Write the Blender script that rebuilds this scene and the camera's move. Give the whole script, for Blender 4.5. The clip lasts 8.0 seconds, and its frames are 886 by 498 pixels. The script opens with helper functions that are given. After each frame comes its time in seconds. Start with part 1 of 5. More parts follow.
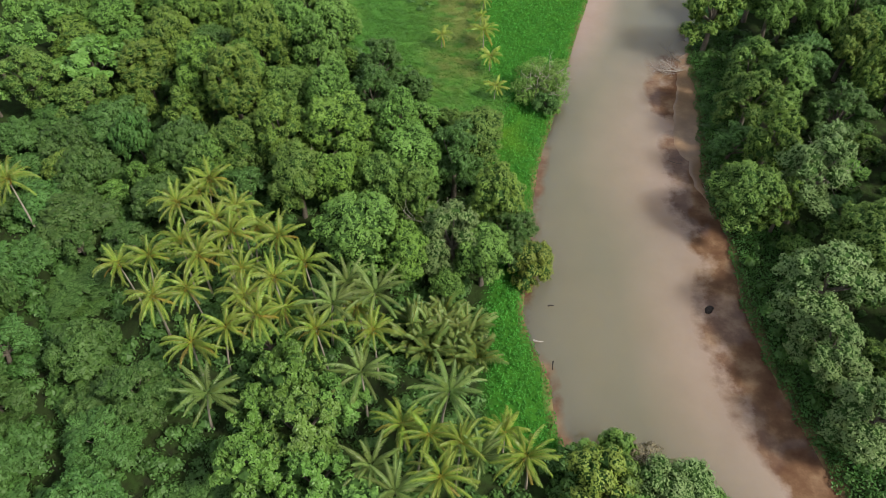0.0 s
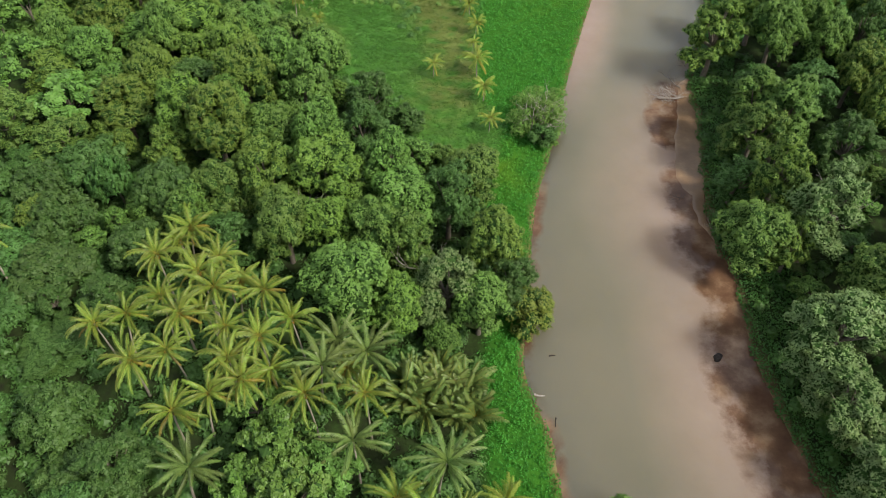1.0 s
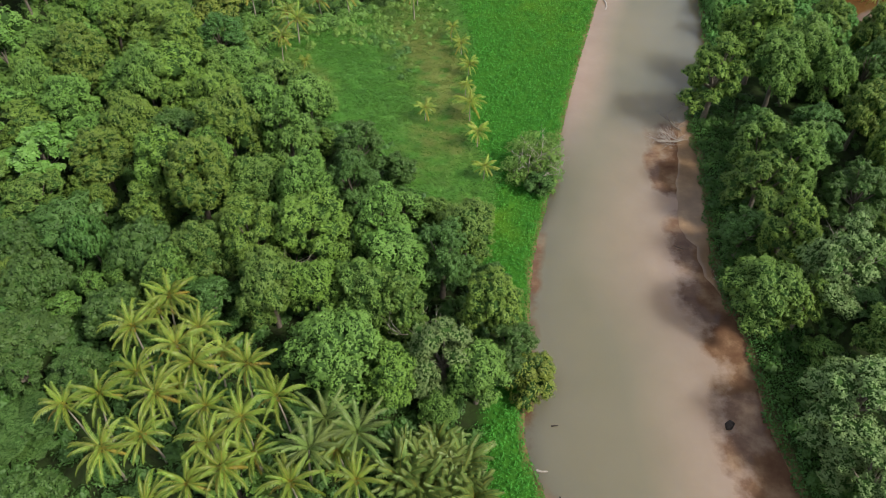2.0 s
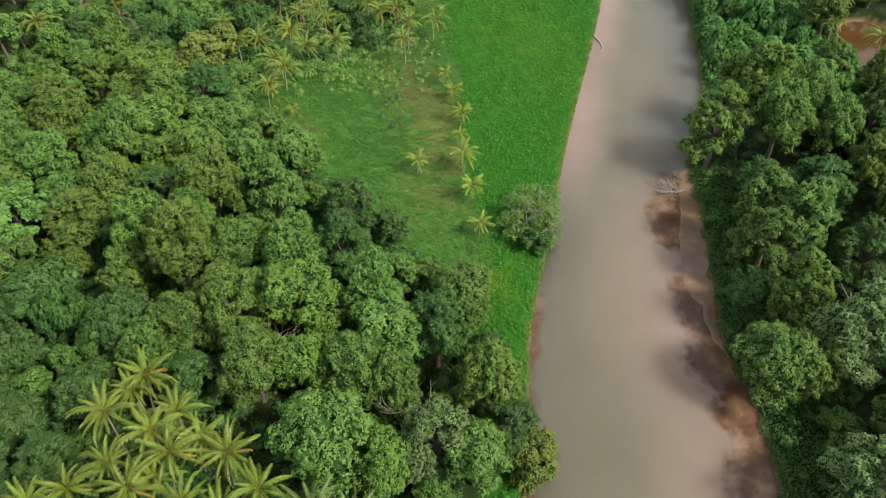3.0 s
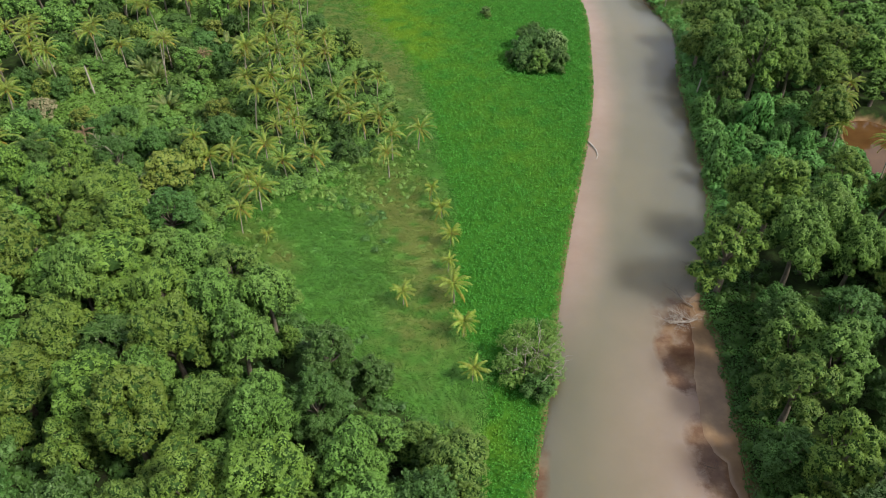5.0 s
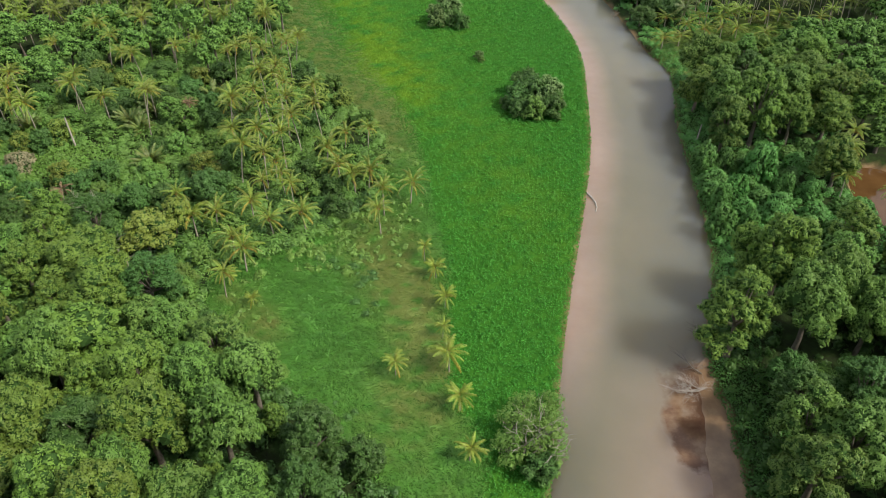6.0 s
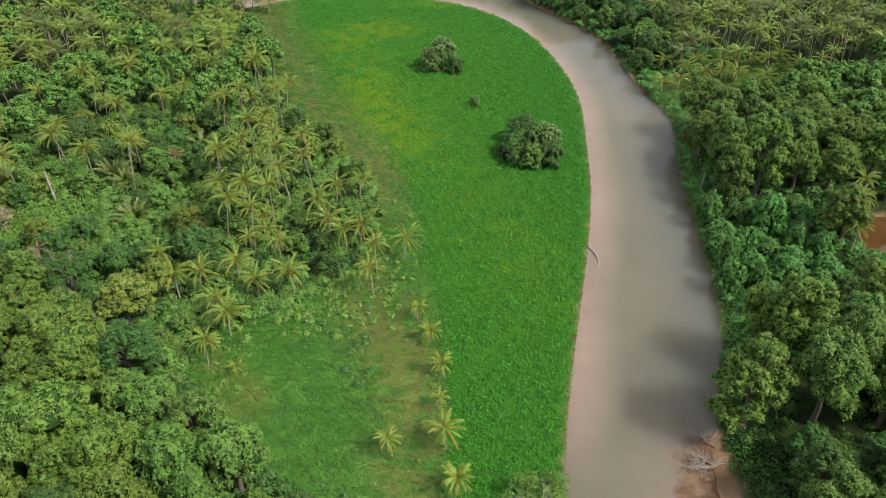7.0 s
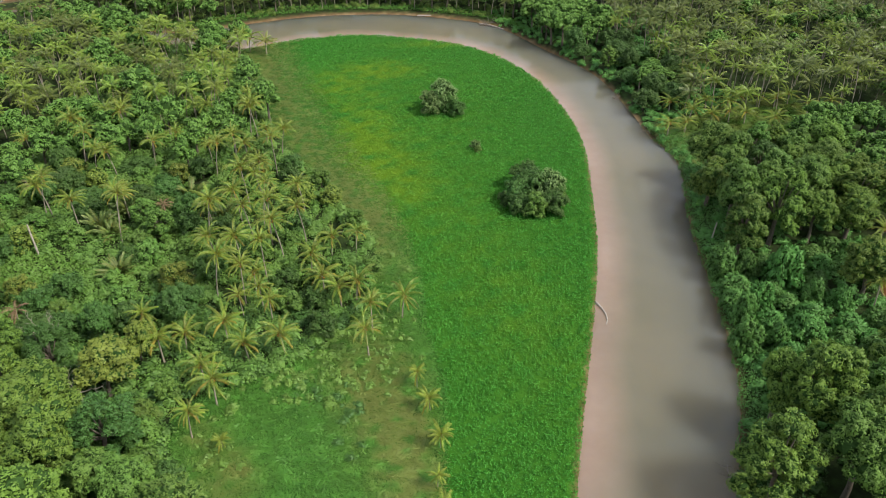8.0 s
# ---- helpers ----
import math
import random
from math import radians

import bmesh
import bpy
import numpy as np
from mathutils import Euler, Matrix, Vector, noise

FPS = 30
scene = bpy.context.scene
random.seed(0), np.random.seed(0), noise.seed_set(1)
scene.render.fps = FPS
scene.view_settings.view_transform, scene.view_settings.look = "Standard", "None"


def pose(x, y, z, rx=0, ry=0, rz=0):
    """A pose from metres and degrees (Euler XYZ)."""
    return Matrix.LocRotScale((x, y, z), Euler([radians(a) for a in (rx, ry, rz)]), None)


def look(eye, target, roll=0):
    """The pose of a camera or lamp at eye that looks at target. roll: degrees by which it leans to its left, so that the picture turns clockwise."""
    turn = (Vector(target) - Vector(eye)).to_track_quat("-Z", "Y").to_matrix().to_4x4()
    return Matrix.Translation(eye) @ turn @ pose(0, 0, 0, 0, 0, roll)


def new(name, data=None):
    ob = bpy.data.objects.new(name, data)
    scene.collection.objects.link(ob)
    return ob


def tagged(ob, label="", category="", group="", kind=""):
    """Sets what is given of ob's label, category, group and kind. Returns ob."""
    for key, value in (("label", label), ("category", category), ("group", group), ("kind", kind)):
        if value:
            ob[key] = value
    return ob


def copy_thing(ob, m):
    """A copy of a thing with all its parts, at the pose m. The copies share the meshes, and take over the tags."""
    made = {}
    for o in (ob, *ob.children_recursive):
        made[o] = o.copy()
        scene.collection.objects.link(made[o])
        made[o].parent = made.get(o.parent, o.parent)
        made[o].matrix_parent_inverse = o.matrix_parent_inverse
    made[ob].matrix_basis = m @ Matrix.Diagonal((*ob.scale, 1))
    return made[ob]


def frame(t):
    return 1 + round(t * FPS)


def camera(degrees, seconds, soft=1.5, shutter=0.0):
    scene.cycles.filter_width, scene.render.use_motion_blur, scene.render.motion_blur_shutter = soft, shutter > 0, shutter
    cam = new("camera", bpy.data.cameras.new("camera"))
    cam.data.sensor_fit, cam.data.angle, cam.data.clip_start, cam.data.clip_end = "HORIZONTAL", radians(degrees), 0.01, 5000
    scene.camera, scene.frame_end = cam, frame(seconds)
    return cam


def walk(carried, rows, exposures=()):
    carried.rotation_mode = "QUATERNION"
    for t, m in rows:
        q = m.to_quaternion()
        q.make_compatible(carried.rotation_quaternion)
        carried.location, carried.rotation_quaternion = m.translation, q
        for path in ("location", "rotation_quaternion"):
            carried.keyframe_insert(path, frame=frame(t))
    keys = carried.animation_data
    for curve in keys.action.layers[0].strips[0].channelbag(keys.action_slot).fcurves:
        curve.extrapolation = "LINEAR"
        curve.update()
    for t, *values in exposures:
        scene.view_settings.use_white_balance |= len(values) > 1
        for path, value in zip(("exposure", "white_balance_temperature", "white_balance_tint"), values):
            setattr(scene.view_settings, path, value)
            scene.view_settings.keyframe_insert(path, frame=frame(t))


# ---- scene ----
cam = camera(61.1, 8.0, soft=0.6)
PATH = [
    (0, (0.589, 0.938, 96.741), (0.614, 2.261, 95.241), 1.9),
    (0.5, (0.479, 5.52, 96.798), (0.513, 6.846, 95.301), 1.8),
    (1, (0.396, 10.085, 96.873), (0.438, 11.415, 95.379), 1.7),
    (1.5, (0.379, 14.781, 96.940), (0.43, 16.127, 95.461), 1.6),
    (3, (0.719, 28.808, 97.188), (0.795, 30.21, 95.764), 1.4),
    (3.5, (0.926, 33.493, 97.292), (1.01, 34.927, 95.901), 1.3),
    (4, (1.203, 38.194, 97.432), (1.293, 39.654, 96.068), 1.1),
    (4.5, (1.467, 43.026, 97.588), (1.565, 44.514, 96.256), 1.0),
    (6, (2.472, 57.452, 98.385), (2.595, 59.011, 97.138), 0.8),
    (6.5, (2.984, 62.282, 98.476), (3.114, 63.866, 97.262), 0.6),
    (7, (3.602, 66.973, 98.524), (3.735, 68.579, 97.340), 0.5),
    (7.5, (4.31, 71.827, 98.541), (4.44, 73.458, 97.391), 0.2),
    (8, (4.97, 76.593, 98.550), (5.099, 78.245, 97.429), 0.1),
]
walk(cam, [(t, look(eye, target, roll)) for t, eye, target, roll in PATH])

# ---- world, sun, exposure ----
SUN_ELEVATION, SUN_AZIMUTH = radians(48), radians(119)  # azimuth clockwise from north (+y)
scene.view_settings.exposure = 0.38
world = bpy.data.worlds.new("sky")
scene.world = world
world.use_nodes = True
wn = world.node_tree
wn.nodes.clear()
sky = wn.nodes.new("ShaderNodeTexSky")
sky.sky_type, sky.sun_disc, sky.sun_elevation, sky.sun_rotation = "NISHITA", False, SUN_ELEVATION, SUN_AZIMUTH
sky.dust_density = 2.0
haze = wn.nodes.new("ShaderNodeMixRGB")
haze.inputs[0].default_value = 0.45
haze.inputs[2].default_value = (7.0, 7.2, 7.6, 1)
back = wn.nodes.new("ShaderNodeBackground")
back.inputs[1].default_value = 0.115
wout = wn.nodes.new("ShaderNodeOutputWorld")
wn.links.new(sky.outputs[0], haze.inputs[1])
wn.links.new(haze.outputs[0], back.inputs[0])
wn.links.new(back.outputs[0], wout.inputs[0])

sun = new("sun", bpy.data.lights.new("sun", "SUN"))
sun.data.energy, sun.data.angle, sun.data.color = 3.25, radians(8.0), (1.0, 0.95, 0.84)
to_sun = Vector((math.sin(SUN_AZIMUTH) * math.cos(SUN_ELEVATION), math.cos(SUN_AZIMUTH) * math.cos(SUN_ELEVATION), math.sin(SUN_ELEVATION)))
sun.matrix_world = look(to_sun * 300, (0, 0, 0))


# ---- materials ----
class Graph:
    """A node material under construction."""

    def __init__(self, name):
        self.mat = bpy.data.materials.new(name)
        self.mat.use_nodes = True
        self.tree = self.mat.node_tree
        self.bsdf = self.tree.nodes["Principled BSDF"]
        self.out = self.tree.nodes["Material Output"]

    def node(self, kind, **inputs):
        n = self.tree.nodes.new(kind)
        for key, value in inputs.items():
            n.inputs[key.replace("_", " ")].default_value = value
        return n

    def link(self, a, b):
        self.tree.links.new(a, b)

    def noise(self, scale, detail=4.0, rough=0.6, coords=None):
        n = self.node("ShaderNodeTexNoise", Scale=scale, Detail=detail, Roughness=rough)
        if coords is None:
            coords = self.node("ShaderNodeNewGeometry").outputs["Position"]
        self.link(coords, n.inputs["Vector"])
        return n.outputs["Fac"]

    def ramp(self, fac, stops):
        n = self.node("ShaderNodeValToRGB")
        e = n.color_ramp.elements
        while len(e) < len(stops):
            e.new(0.5)
        for el, (at, col) in zip(e, stops):
            el.position, el.color = at, (*col, 1)
        self.link(fac, n.inputs[0])
        return n.outputs[0]

    def span(self, fac, a, b, lo=0.0, hi=1.0):
        n = self.node("ShaderNodeMapRange")
        n.inputs[1].default_value, n.inputs[2].default_value, n.inputs[3].default_value, n.inputs[4].default_value = a, b, lo, hi
        self.link(fac, n.inputs[0])
        return n.outputs[0]

    def mix(self, fac, a, b, how="MIX"):
        n = self.node("ShaderNodeMixRGB")
        n.blend_type = how
        for socket, value in zip(n.inputs, (fac, a, b)):
            if isinstance(value, (int, float)):
                socket.default_value = value
            elif isinstance(value, tuple):
                socket.default_value = (*value, 1)
            else:
                self.link(value, socket)
        return n.outputs[0]

    def attribute(self, name):
        n = self.node("ShaderNodeAttribute")
        n.attribute_name = name
        return n.outputs["Fac"]

    def bump(self, height, strength, distance):
        n = self.node("ShaderNodeBump", Strength=strength, Distance=distance)
        self.link(height, n.inputs["Height"])
        self.link(n.outputs[0], self.bsdf.inputs["Normal"])

    def colour(self, c, rough=0.6, specular=0.3):
        if isinstance(c, tuple):
            self.bsdf.inputs["Base Color"].default_value = (*c, 1)
        else:
            self.link(c, self.bsdf.inputs["Base Color"])
        self.bsdf.inputs["Roughness"].default_value = rough
        self.bsdf.inputs["Specular IOR Level"].default_value = specular
        return self.mat


def leaf_material(name, dark, mid, light, rough=0.5, glow=0.14, patch=0.12, tone=None, mottle=0.22, grain=0.6, contrast=0.29, relief=0.4):
    """Foliage: each leaf and each plant has its own shade of green; some light passes through."""
    g = Graph(name)
    geo = g.node("ShaderNodeNewGeometry")
    info = g.node("ShaderNodeObjectInfo")
    c = g.ramp(g.span(geo.outputs["Random Per Island"], 0, 1, 0.5 - contrast / 2, 0.5 + contrast / 2), [(0.0, dark), (0.55, mid), (1.0, light)])
    wide = g.noise(patch, 3)
    c = g.mix(g.span(wide, 0.35, 0.7, 0.0, 0.45), c, light)
    tuft = g.span(g.noise(grain, 3, 0.55), 0.32, 0.68, 1.0 - mottle, 1.0 + mottle)
    lit = g.node("ShaderNodeVectorMath")
    lit.operation = "SCALE"
    g.link(c, lit.inputs[0])
    g.link(tuft, lit.inputs["Scale"])
    c = lit.outputs[0]
    if tone:
        c = g.mix(g.attribute("tone"), c, g.mix(0.35, tone, c))
    hsv = g.node("ShaderNodeHueSaturation")
    g.link(g.span(info.outputs["Random"], 0, 1, 0.480, 0.506), hsv.inputs["Hue"])
    g.link(g.span(info.outputs["Random"], 0, 1, 0.82, 1.22), hsv.inputs["Value"])
    g.link(c, hsv.inputs["Color"])
    g.colour(hsv.outputs[0], rough, 0.35)
    g.bump(g.noise(5.0, 3), relief, 0.12)
    thin = g.node("ShaderNodeBsdfTranslucent")
    g.link(hsv.outputs[0], thin.inputs[0])
    both = g.node("ShaderNodeMixShader")
    both.inputs[0].default_value = glow
    g.link(g.bsdf.outputs[0], both.inputs[1])
    g.link(thin.outputs[0], both.inputs[2])
    g.link(both.outputs[0], g.out.inputs[0])
    return g.mat


LEAF = {
    "mid": leaf_material("leaf_mid_green", (0.062, 0.136, 0.024), (0.115, 0.230, 0.038), (0.202, 0.339, 0.068)),
    "olive": leaf_material("leaf_olive", (0.075, 0.142, 0.022), (0.128, 0.230, 0.033), (0.206, 0.325, 0.051)),
    "bright": leaf_material("leaf_bright_green", (0.060, 0.140, 0.022), (0.104, 0.228, 0.036), (0.200, 0.335, 0.078)),
    "grey": leaf_material("leaf_grey_green", (0.083, 0.147, 0.043), (0.147, 0.246, 0.074), (0.244, 0.339, 0.128)),
    "deep": leaf_material("leaf_deep_green", (0.032, 0.086, 0.018), (0.061, 0.147, 0.030), (0.114, 0.224, 0.050)),
    "yellow": leaf_material("leaf_yellow_green", (0.095, 0.150, 0.022), (0.165, 0.232, 0.034), (0.255, 0.310, 0.058)),
    "shrub": leaf_material("leaf_shrub", (0.046, 0.118, 0.021), (0.112, 0.228, 0.040), (0.205, 0.325, 0.070), patch=0.09),
    "meadow": leaf_material("leaf_meadow", (0.043, 0.194, 0.021), (0.051, 0.220, 0.023), (0.071, 0.256, 0.027), patch=0.035, tone=(0.195, 0.300, 0.012), rough=0.7, mottle=0.32, grain=1.1, contrast=0.22, relief=0.1),
    # Creeper below the bank trees: their shade is put into this darker green.
    "creeper": leaf_material("leaf_creeper", (0.024, 0.078, 0.013), (0.046, 0.125, 0.021), (0.090, 0.185, 0.034)),
    "mound": leaf_material("leaf_creeper_mound", (0.052, 0.158, 0.034), (0.092, 0.236, 0.048), (0.160, 0.335, 0.074)),
    "grass": leaf_material("grass_blades", (0.062, 0.184, 0.026), (0.084, 0.220, 0.030), (0.120, 0.262, 0.038), patch=0.05, tone=(0.255, 0.255, 0.072), mottle=0.2, grain=0.45, contrast=0.3, relief=0.1),
    "frond": leaf_material("palm_frond", (0.066, 0.140, 0.016), (0.148, 0.240, 0.028), (0.300, 0.370, 0.074), rough=0.32),
    "frond_young": leaf_material("palm_frond_young", (0.14, 0.24, 0.028), (0.24, 0.34, 0.045), (0.38, 0.44, 0.10), rough=0.35),
    "frond_stem": leaf_material("palm_frond_stem", (0.20, 0.21, 0.03), (0.26, 0.25, 0.035), (0.33, 0.28, 0.045), rough=0.4),
    "frond_old": leaf_material("palm_frond_yellowing", (0.20, 0.19, 0.025), (0.30, 0.25, 0.035), (0.38, 0.28, 0.05), rough=0.45),
    "frond_dark": leaf_material("palm_frond_dark", (0.052, 0.105, 0.021), (0.105, 0.175, 0.037), (0.235, 0.290, 0.085), rough=0.35),
    "frond_stand": leaf_material("palm_frond_stand", (0.050, 0.098, 0.018), (0.096, 0.154, 0.030), (0.205, 0.245, 0.060), rough=0.4),
    "drape": leaf_material("leaf_drape", (0.028, 0.078, 0.016), (0.057, 0.136, 0.028), (0.122, 0.230, 0.053), contrast=0.5),
    "glossy": leaf_material("leaf_large_glossy", (0.058, 0.140, 0.021), (0.102, 0.226, 0.034), (0.208, 0.350, 0.088), rough=0.36, contrast=0.5),
    "withered": leaf_material("leaf_withered", (0.13, 0.125, 0.060), (0.215, 0.19, 0.105), (0.30, 0.26, 0.16)),
    "dry": leaf_material("frond_dry", (0.15, 0.095, 0.05), (0.22, 0.14, 0.075), (0.31, 0.21, 0.12)),
}


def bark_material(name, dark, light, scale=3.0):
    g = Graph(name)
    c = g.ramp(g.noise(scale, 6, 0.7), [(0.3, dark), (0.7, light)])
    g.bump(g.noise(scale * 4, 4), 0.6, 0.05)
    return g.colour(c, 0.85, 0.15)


# Inner mass of the crowns, darkened to paint shade between the tufts.
CORE_SHADE = bark_material("crown_core_shade", (0.020, 0.048, 0.011), (0.054, 0.116, 0.023), 2.5)
BARK = bark_material("bark_brown_grey", (0.08, 0.065, 0.05), (0.22, 0.19, 0.15))
PALM_BARK = bark_material("palm_bark_grey", (0.20, 0.17, 0.13), (0.42, 0.37, 0.30))
DEADWOOD = bark_material("deadwood_grey", (0.10, 0.080, 0.065), (0.30, 0.26, 0.22))
DRIFTWOOD = bark_material("driftwood_bleached", (0.22, 0.18, 0.15), (0.50, 0.45, 0.40))
WET_WOOD = bark_material("driftwood_wet", (0.020, 0.016, 0.014), (0.07, 0.055, 0.045))
g = Graph("coconut_husk")
HUSK = g.colour(g.ramp(g.noise(4), [(0.3, (0.28, 0.13, 0.02)), (0.7, (0.42, 0.24, 0.05))]), 0.5)

g = Graph("ground_soil_and_plants")
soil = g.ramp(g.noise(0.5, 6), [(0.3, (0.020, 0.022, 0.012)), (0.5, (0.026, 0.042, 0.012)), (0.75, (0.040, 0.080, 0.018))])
lawn = g.ramp(g.noise(0.9, 6, 0.7), [(0.3, (0.026, 0.105, 0.010)), (0.7, (0.05, 0.175, 0.016))])
weeds = g.ramp(g.noise(0.5, 6, 0.7), [(0.3, (0.045, 0.135, 0.024)), (0.7, (0.09, 0.195, 0.036))])
mud = g.ramp(g.noise(0.22, 6, 0.65), [(0.3, (0.115, 0.068, 0.040)), (0.5, (0.22, 0.132, 0.066)), (0.7, (0.38, 0.27, 0.15))])
lawn = g.mix(g.attribute("yellow"), lawn, (0.11, 0.21, 0.012))
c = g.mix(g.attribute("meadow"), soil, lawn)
c = g.mix(g.attribute("rough"), c, weeds)
c = g.mix(g.attribute("shore"), c, mud)
g.bump(g.noise(1.6, 6, 0.7), 0.8, 0.3)
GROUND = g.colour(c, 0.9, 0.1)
g.link(g.span(g.attribute("shore"), 0, 1, 0.9, 0.45), g.bsdf.inputs["Roughness"])

g = Graph("muddy_water")
drift = g.noise(0.03, 3)
silt = g.ramp(drift, [(0.3, (0.172, 0.158, 0.106)), (0.7, (0.212, 0.184, 0.128))])
sandy = g.ramp(g.noise(0.12, 4), [(0.3, (0.335, 0.232, 0.172)), (0.7, (0.390, 0.280, 0.215))])
# Brown riverbed; its dark tones also paint in bank shadow and tree reflection.
bed_and_shade = g.ramp(g.noise(0.2, 5), [(0.3, (0.090, 0.045, 0.027)), (0.5, (0.145, 0.080, 0.046)), (0.72, (0.29, 0.190, 0.115))])
c = g.mix(g.attribute("shallow"), silt, sandy)
shoal = g.node("ShaderNodeMath")
shoal.operation = "ADD"
g.link(g.attribute("bed_and_shade"), shoal.inputs[0])
ragged = g.node("ShaderNodeMath")
ragged.operation = "MULTIPLY"
g.link(g.span(g.noise(0.11, 7, 0.62), 0.3, 0.7, -1.0, 1.0), ragged.inputs[0])
g.link(g.span(g.attribute("bed_and_shade"), 0.0, 0.4, 0.0, 0.55), ragged.inputs[1])
g.link(ragged.outputs[0], shoal.inputs[1])
shown = g.span(shoal.outputs[0], 0.22, 0.62)
c = g.mix(shown, c, bed_and_shade)
# Greyer tint off the right bank, painted in place of sky and tree reflections.
c = g.mix(g.attribute("deep"), c, g.ramp(drift, [(0.3, (0.150, 0.146, 0.112)), (0.7, (0.178, 0.168, 0.130))]))
cloudy = g.node("ShaderNodeMath")
cloudy.operation = "MULTIPLY"
g.link(g.span(shown, 0, 1, 1.0, 0.15), cloudy.inputs[0])
g.link(g.span(g.attribute("shallow"), 0, 1, 1.0, 0.55), cloudy.inputs[1])
g.link(cloudy.outputs[0], g.bsdf.inputs["Subsurface Weight"])
g.bump(g.noise(0.9, 4, 0.6), 0.10, 0.12)
WATER = g.colour(c, 0.045, 0.5)
g.bsdf.inputs["IOR"].default_value = 1.33
g.bsdf.inputs["Subsurface Radius"].default_value = (1.0, 0.8, 0.5)
g.bsdf.inputs["Subsurface Scale"].default_value = 70.0

g = Graph("pond_water_brown")
c = g.ramp(g.noise(0.15, 4), [(0.3, (0.082, 0.040, 0.014)), (0.7, (0.13, 0.068, 0.024))])
POND_WATER = g.colour(c, 0.06, 0.5)

g = Graph("wet_sand")
c = g.ramp(g.noise(0.25, 6), [(0.3, (0.165, 0.098, 0.054)), (0.55, (0.225, 0.140, 0.076)), (0.75, (0.31, 0.205, 0.112))])
g.bump(g.noise(2.0, 5), 0.4, 0.05)
SAND = g.colour(c, 0.3, 0.5)


# ---- mesh helpers ----
def mesh_of(name, verts, faces, mats, index=None, smooth=False):
    """A mesh from vertices and from faces: one array, or a list of arrays, each of faces of one size."""
    me = bpy.data.meshes.new(name)
    verts = np.asarray(verts, dtype=np.float32)
    groups = [np.asarray(f, dtype=np.int32) for f in (faces if isinstance(faces, list) and isinstance(faces[0], np.ndarray) else [faces])]
    sizes = np.concatenate([np.full(len(f), f.shape[1], dtype=np.int32) for f in groups])
    loops = np.concatenate([f.ravel() for f in groups])
    me.vertices.add(len(verts))
    me.vertices.foreach_set("co", verts.ravel())
    me.loops.add(len(loops))
    me.loops.foreach_set("vertex_index", loops)
    me.polygons.add(len(sizes))
    me.polygons.foreach_set("loop_start", np.concatenate([[0], np.cumsum(sizes)[:-1]]).astype(np.int32))
    for m in mats:
        me.materials.append(m)
    if index is not None:
        me.polygons.foreach_set("material_index", np.asarray(index, dtype=np.int32))
    me.polygons.foreach_set("use_smooth", np.full(len(sizes), smooth, dtype=bool))
    me.update(calc_edges=True)
    return me


class Heap:
    """Collects vertices and faces of one mesh."""

    def __init__(self):
        self.v, self.f, self.m, self.n = [], [], [], 0

    def add(self, verts, faces, mat=0):
        verts = np.asarray(verts, dtype=float).reshape(-1, 3)
        faces = np.asarray(faces, dtype=np.int32) + self.n
        self.v.append(verts)
        self.f.append(faces)
        self.m.append(np.full(len(faces), mat))
        self.n += len(verts)

    def mesh(self, name, *mats, smooth=False):
        return mesh_of(name, np.concatenate(self.v), self.f, mats, np.concatenate(self.m), smooth)


def unit(a):
    return a / np.maximum(np.linalg.norm(a, axis=-1, keepdims=True), 1e-9)


def ball(level):
    bm = bmesh.new()
    bmesh.ops.create_icosphere(bm, subdivisions=level, radius=1)
    v = np.array([x.co[:] for x in bm.verts])
    f = np.array([[x.index for x in p.verts] for p in bm.faces])
    bm.free()
    return v, f


BALL1, BALL2 = ball(1), ball(2)


def leaf_faces(rng, points, normals, length, width, four=False, jitter=0.35):
    """One small blade at each point, turned at random about its normal."""
    n = len(points)
    nor = unit(normals + rng.normal(0, jitter, (n, 3)))
    t = unit(np.cross(nor, rng.normal(0, 1, (n, 3))))
    b = np.cross(nor, t)
    ln = (length * rng.uniform(0.7, 1.35, n))[:, None]
    wd = (width * rng.uniform(0.7, 1.3, n))[:, None]
    if four:
        v = np.stack([points - t * ln / 2, points + b * wd / 2 + nor * wd * 0.15, points + t * ln / 2 - nor * ln * 0.15, points - b * wd / 2 + nor * wd * 0.15], 1)
    else:
        v = np.stack([points - t * ln / 2 - b * wd / 2, points - t * ln / 2 + b * wd / 2, points + t * ln / 2], 1)
    k = v.shape[1]
    return v.reshape(-1, 3), np.arange(n * k).reshape(n, k)


def tube(points, radii, sides=6):
    p = np.asarray(points, dtype=float)
    d = unit(np.gradient(p, axis=0))
    side = unit(np.cross(d, [0.31, 0.87, 0.11]))
    up = np.cross(d, side)
    a = np.linspace(0, 2 * np.pi, sides, endpoint=False)
    ring = side[:, None] * np.cos(a)[None, :, None] + up[:, None] * np.sin(a)[None, :, None]
    v = (p[:, None] + ring * np.asarray(radii)[:, None, None]).reshape(-1, 3)
    f = []
    for i in range(len(p) - 1):
        for j in range(sides):
            k = (j + 1) % sides
            f.append([i * sides + j, i * sides + k, (i + 1) * sides + k, (i + 1) * sides + j])
    return v, f


def part(name, me, parent, label="", m=None):
    ob = new(name, me)
    ob.parent = parent
    if m is not None:
        ob.matrix_basis = m
    return tagged(ob, label)


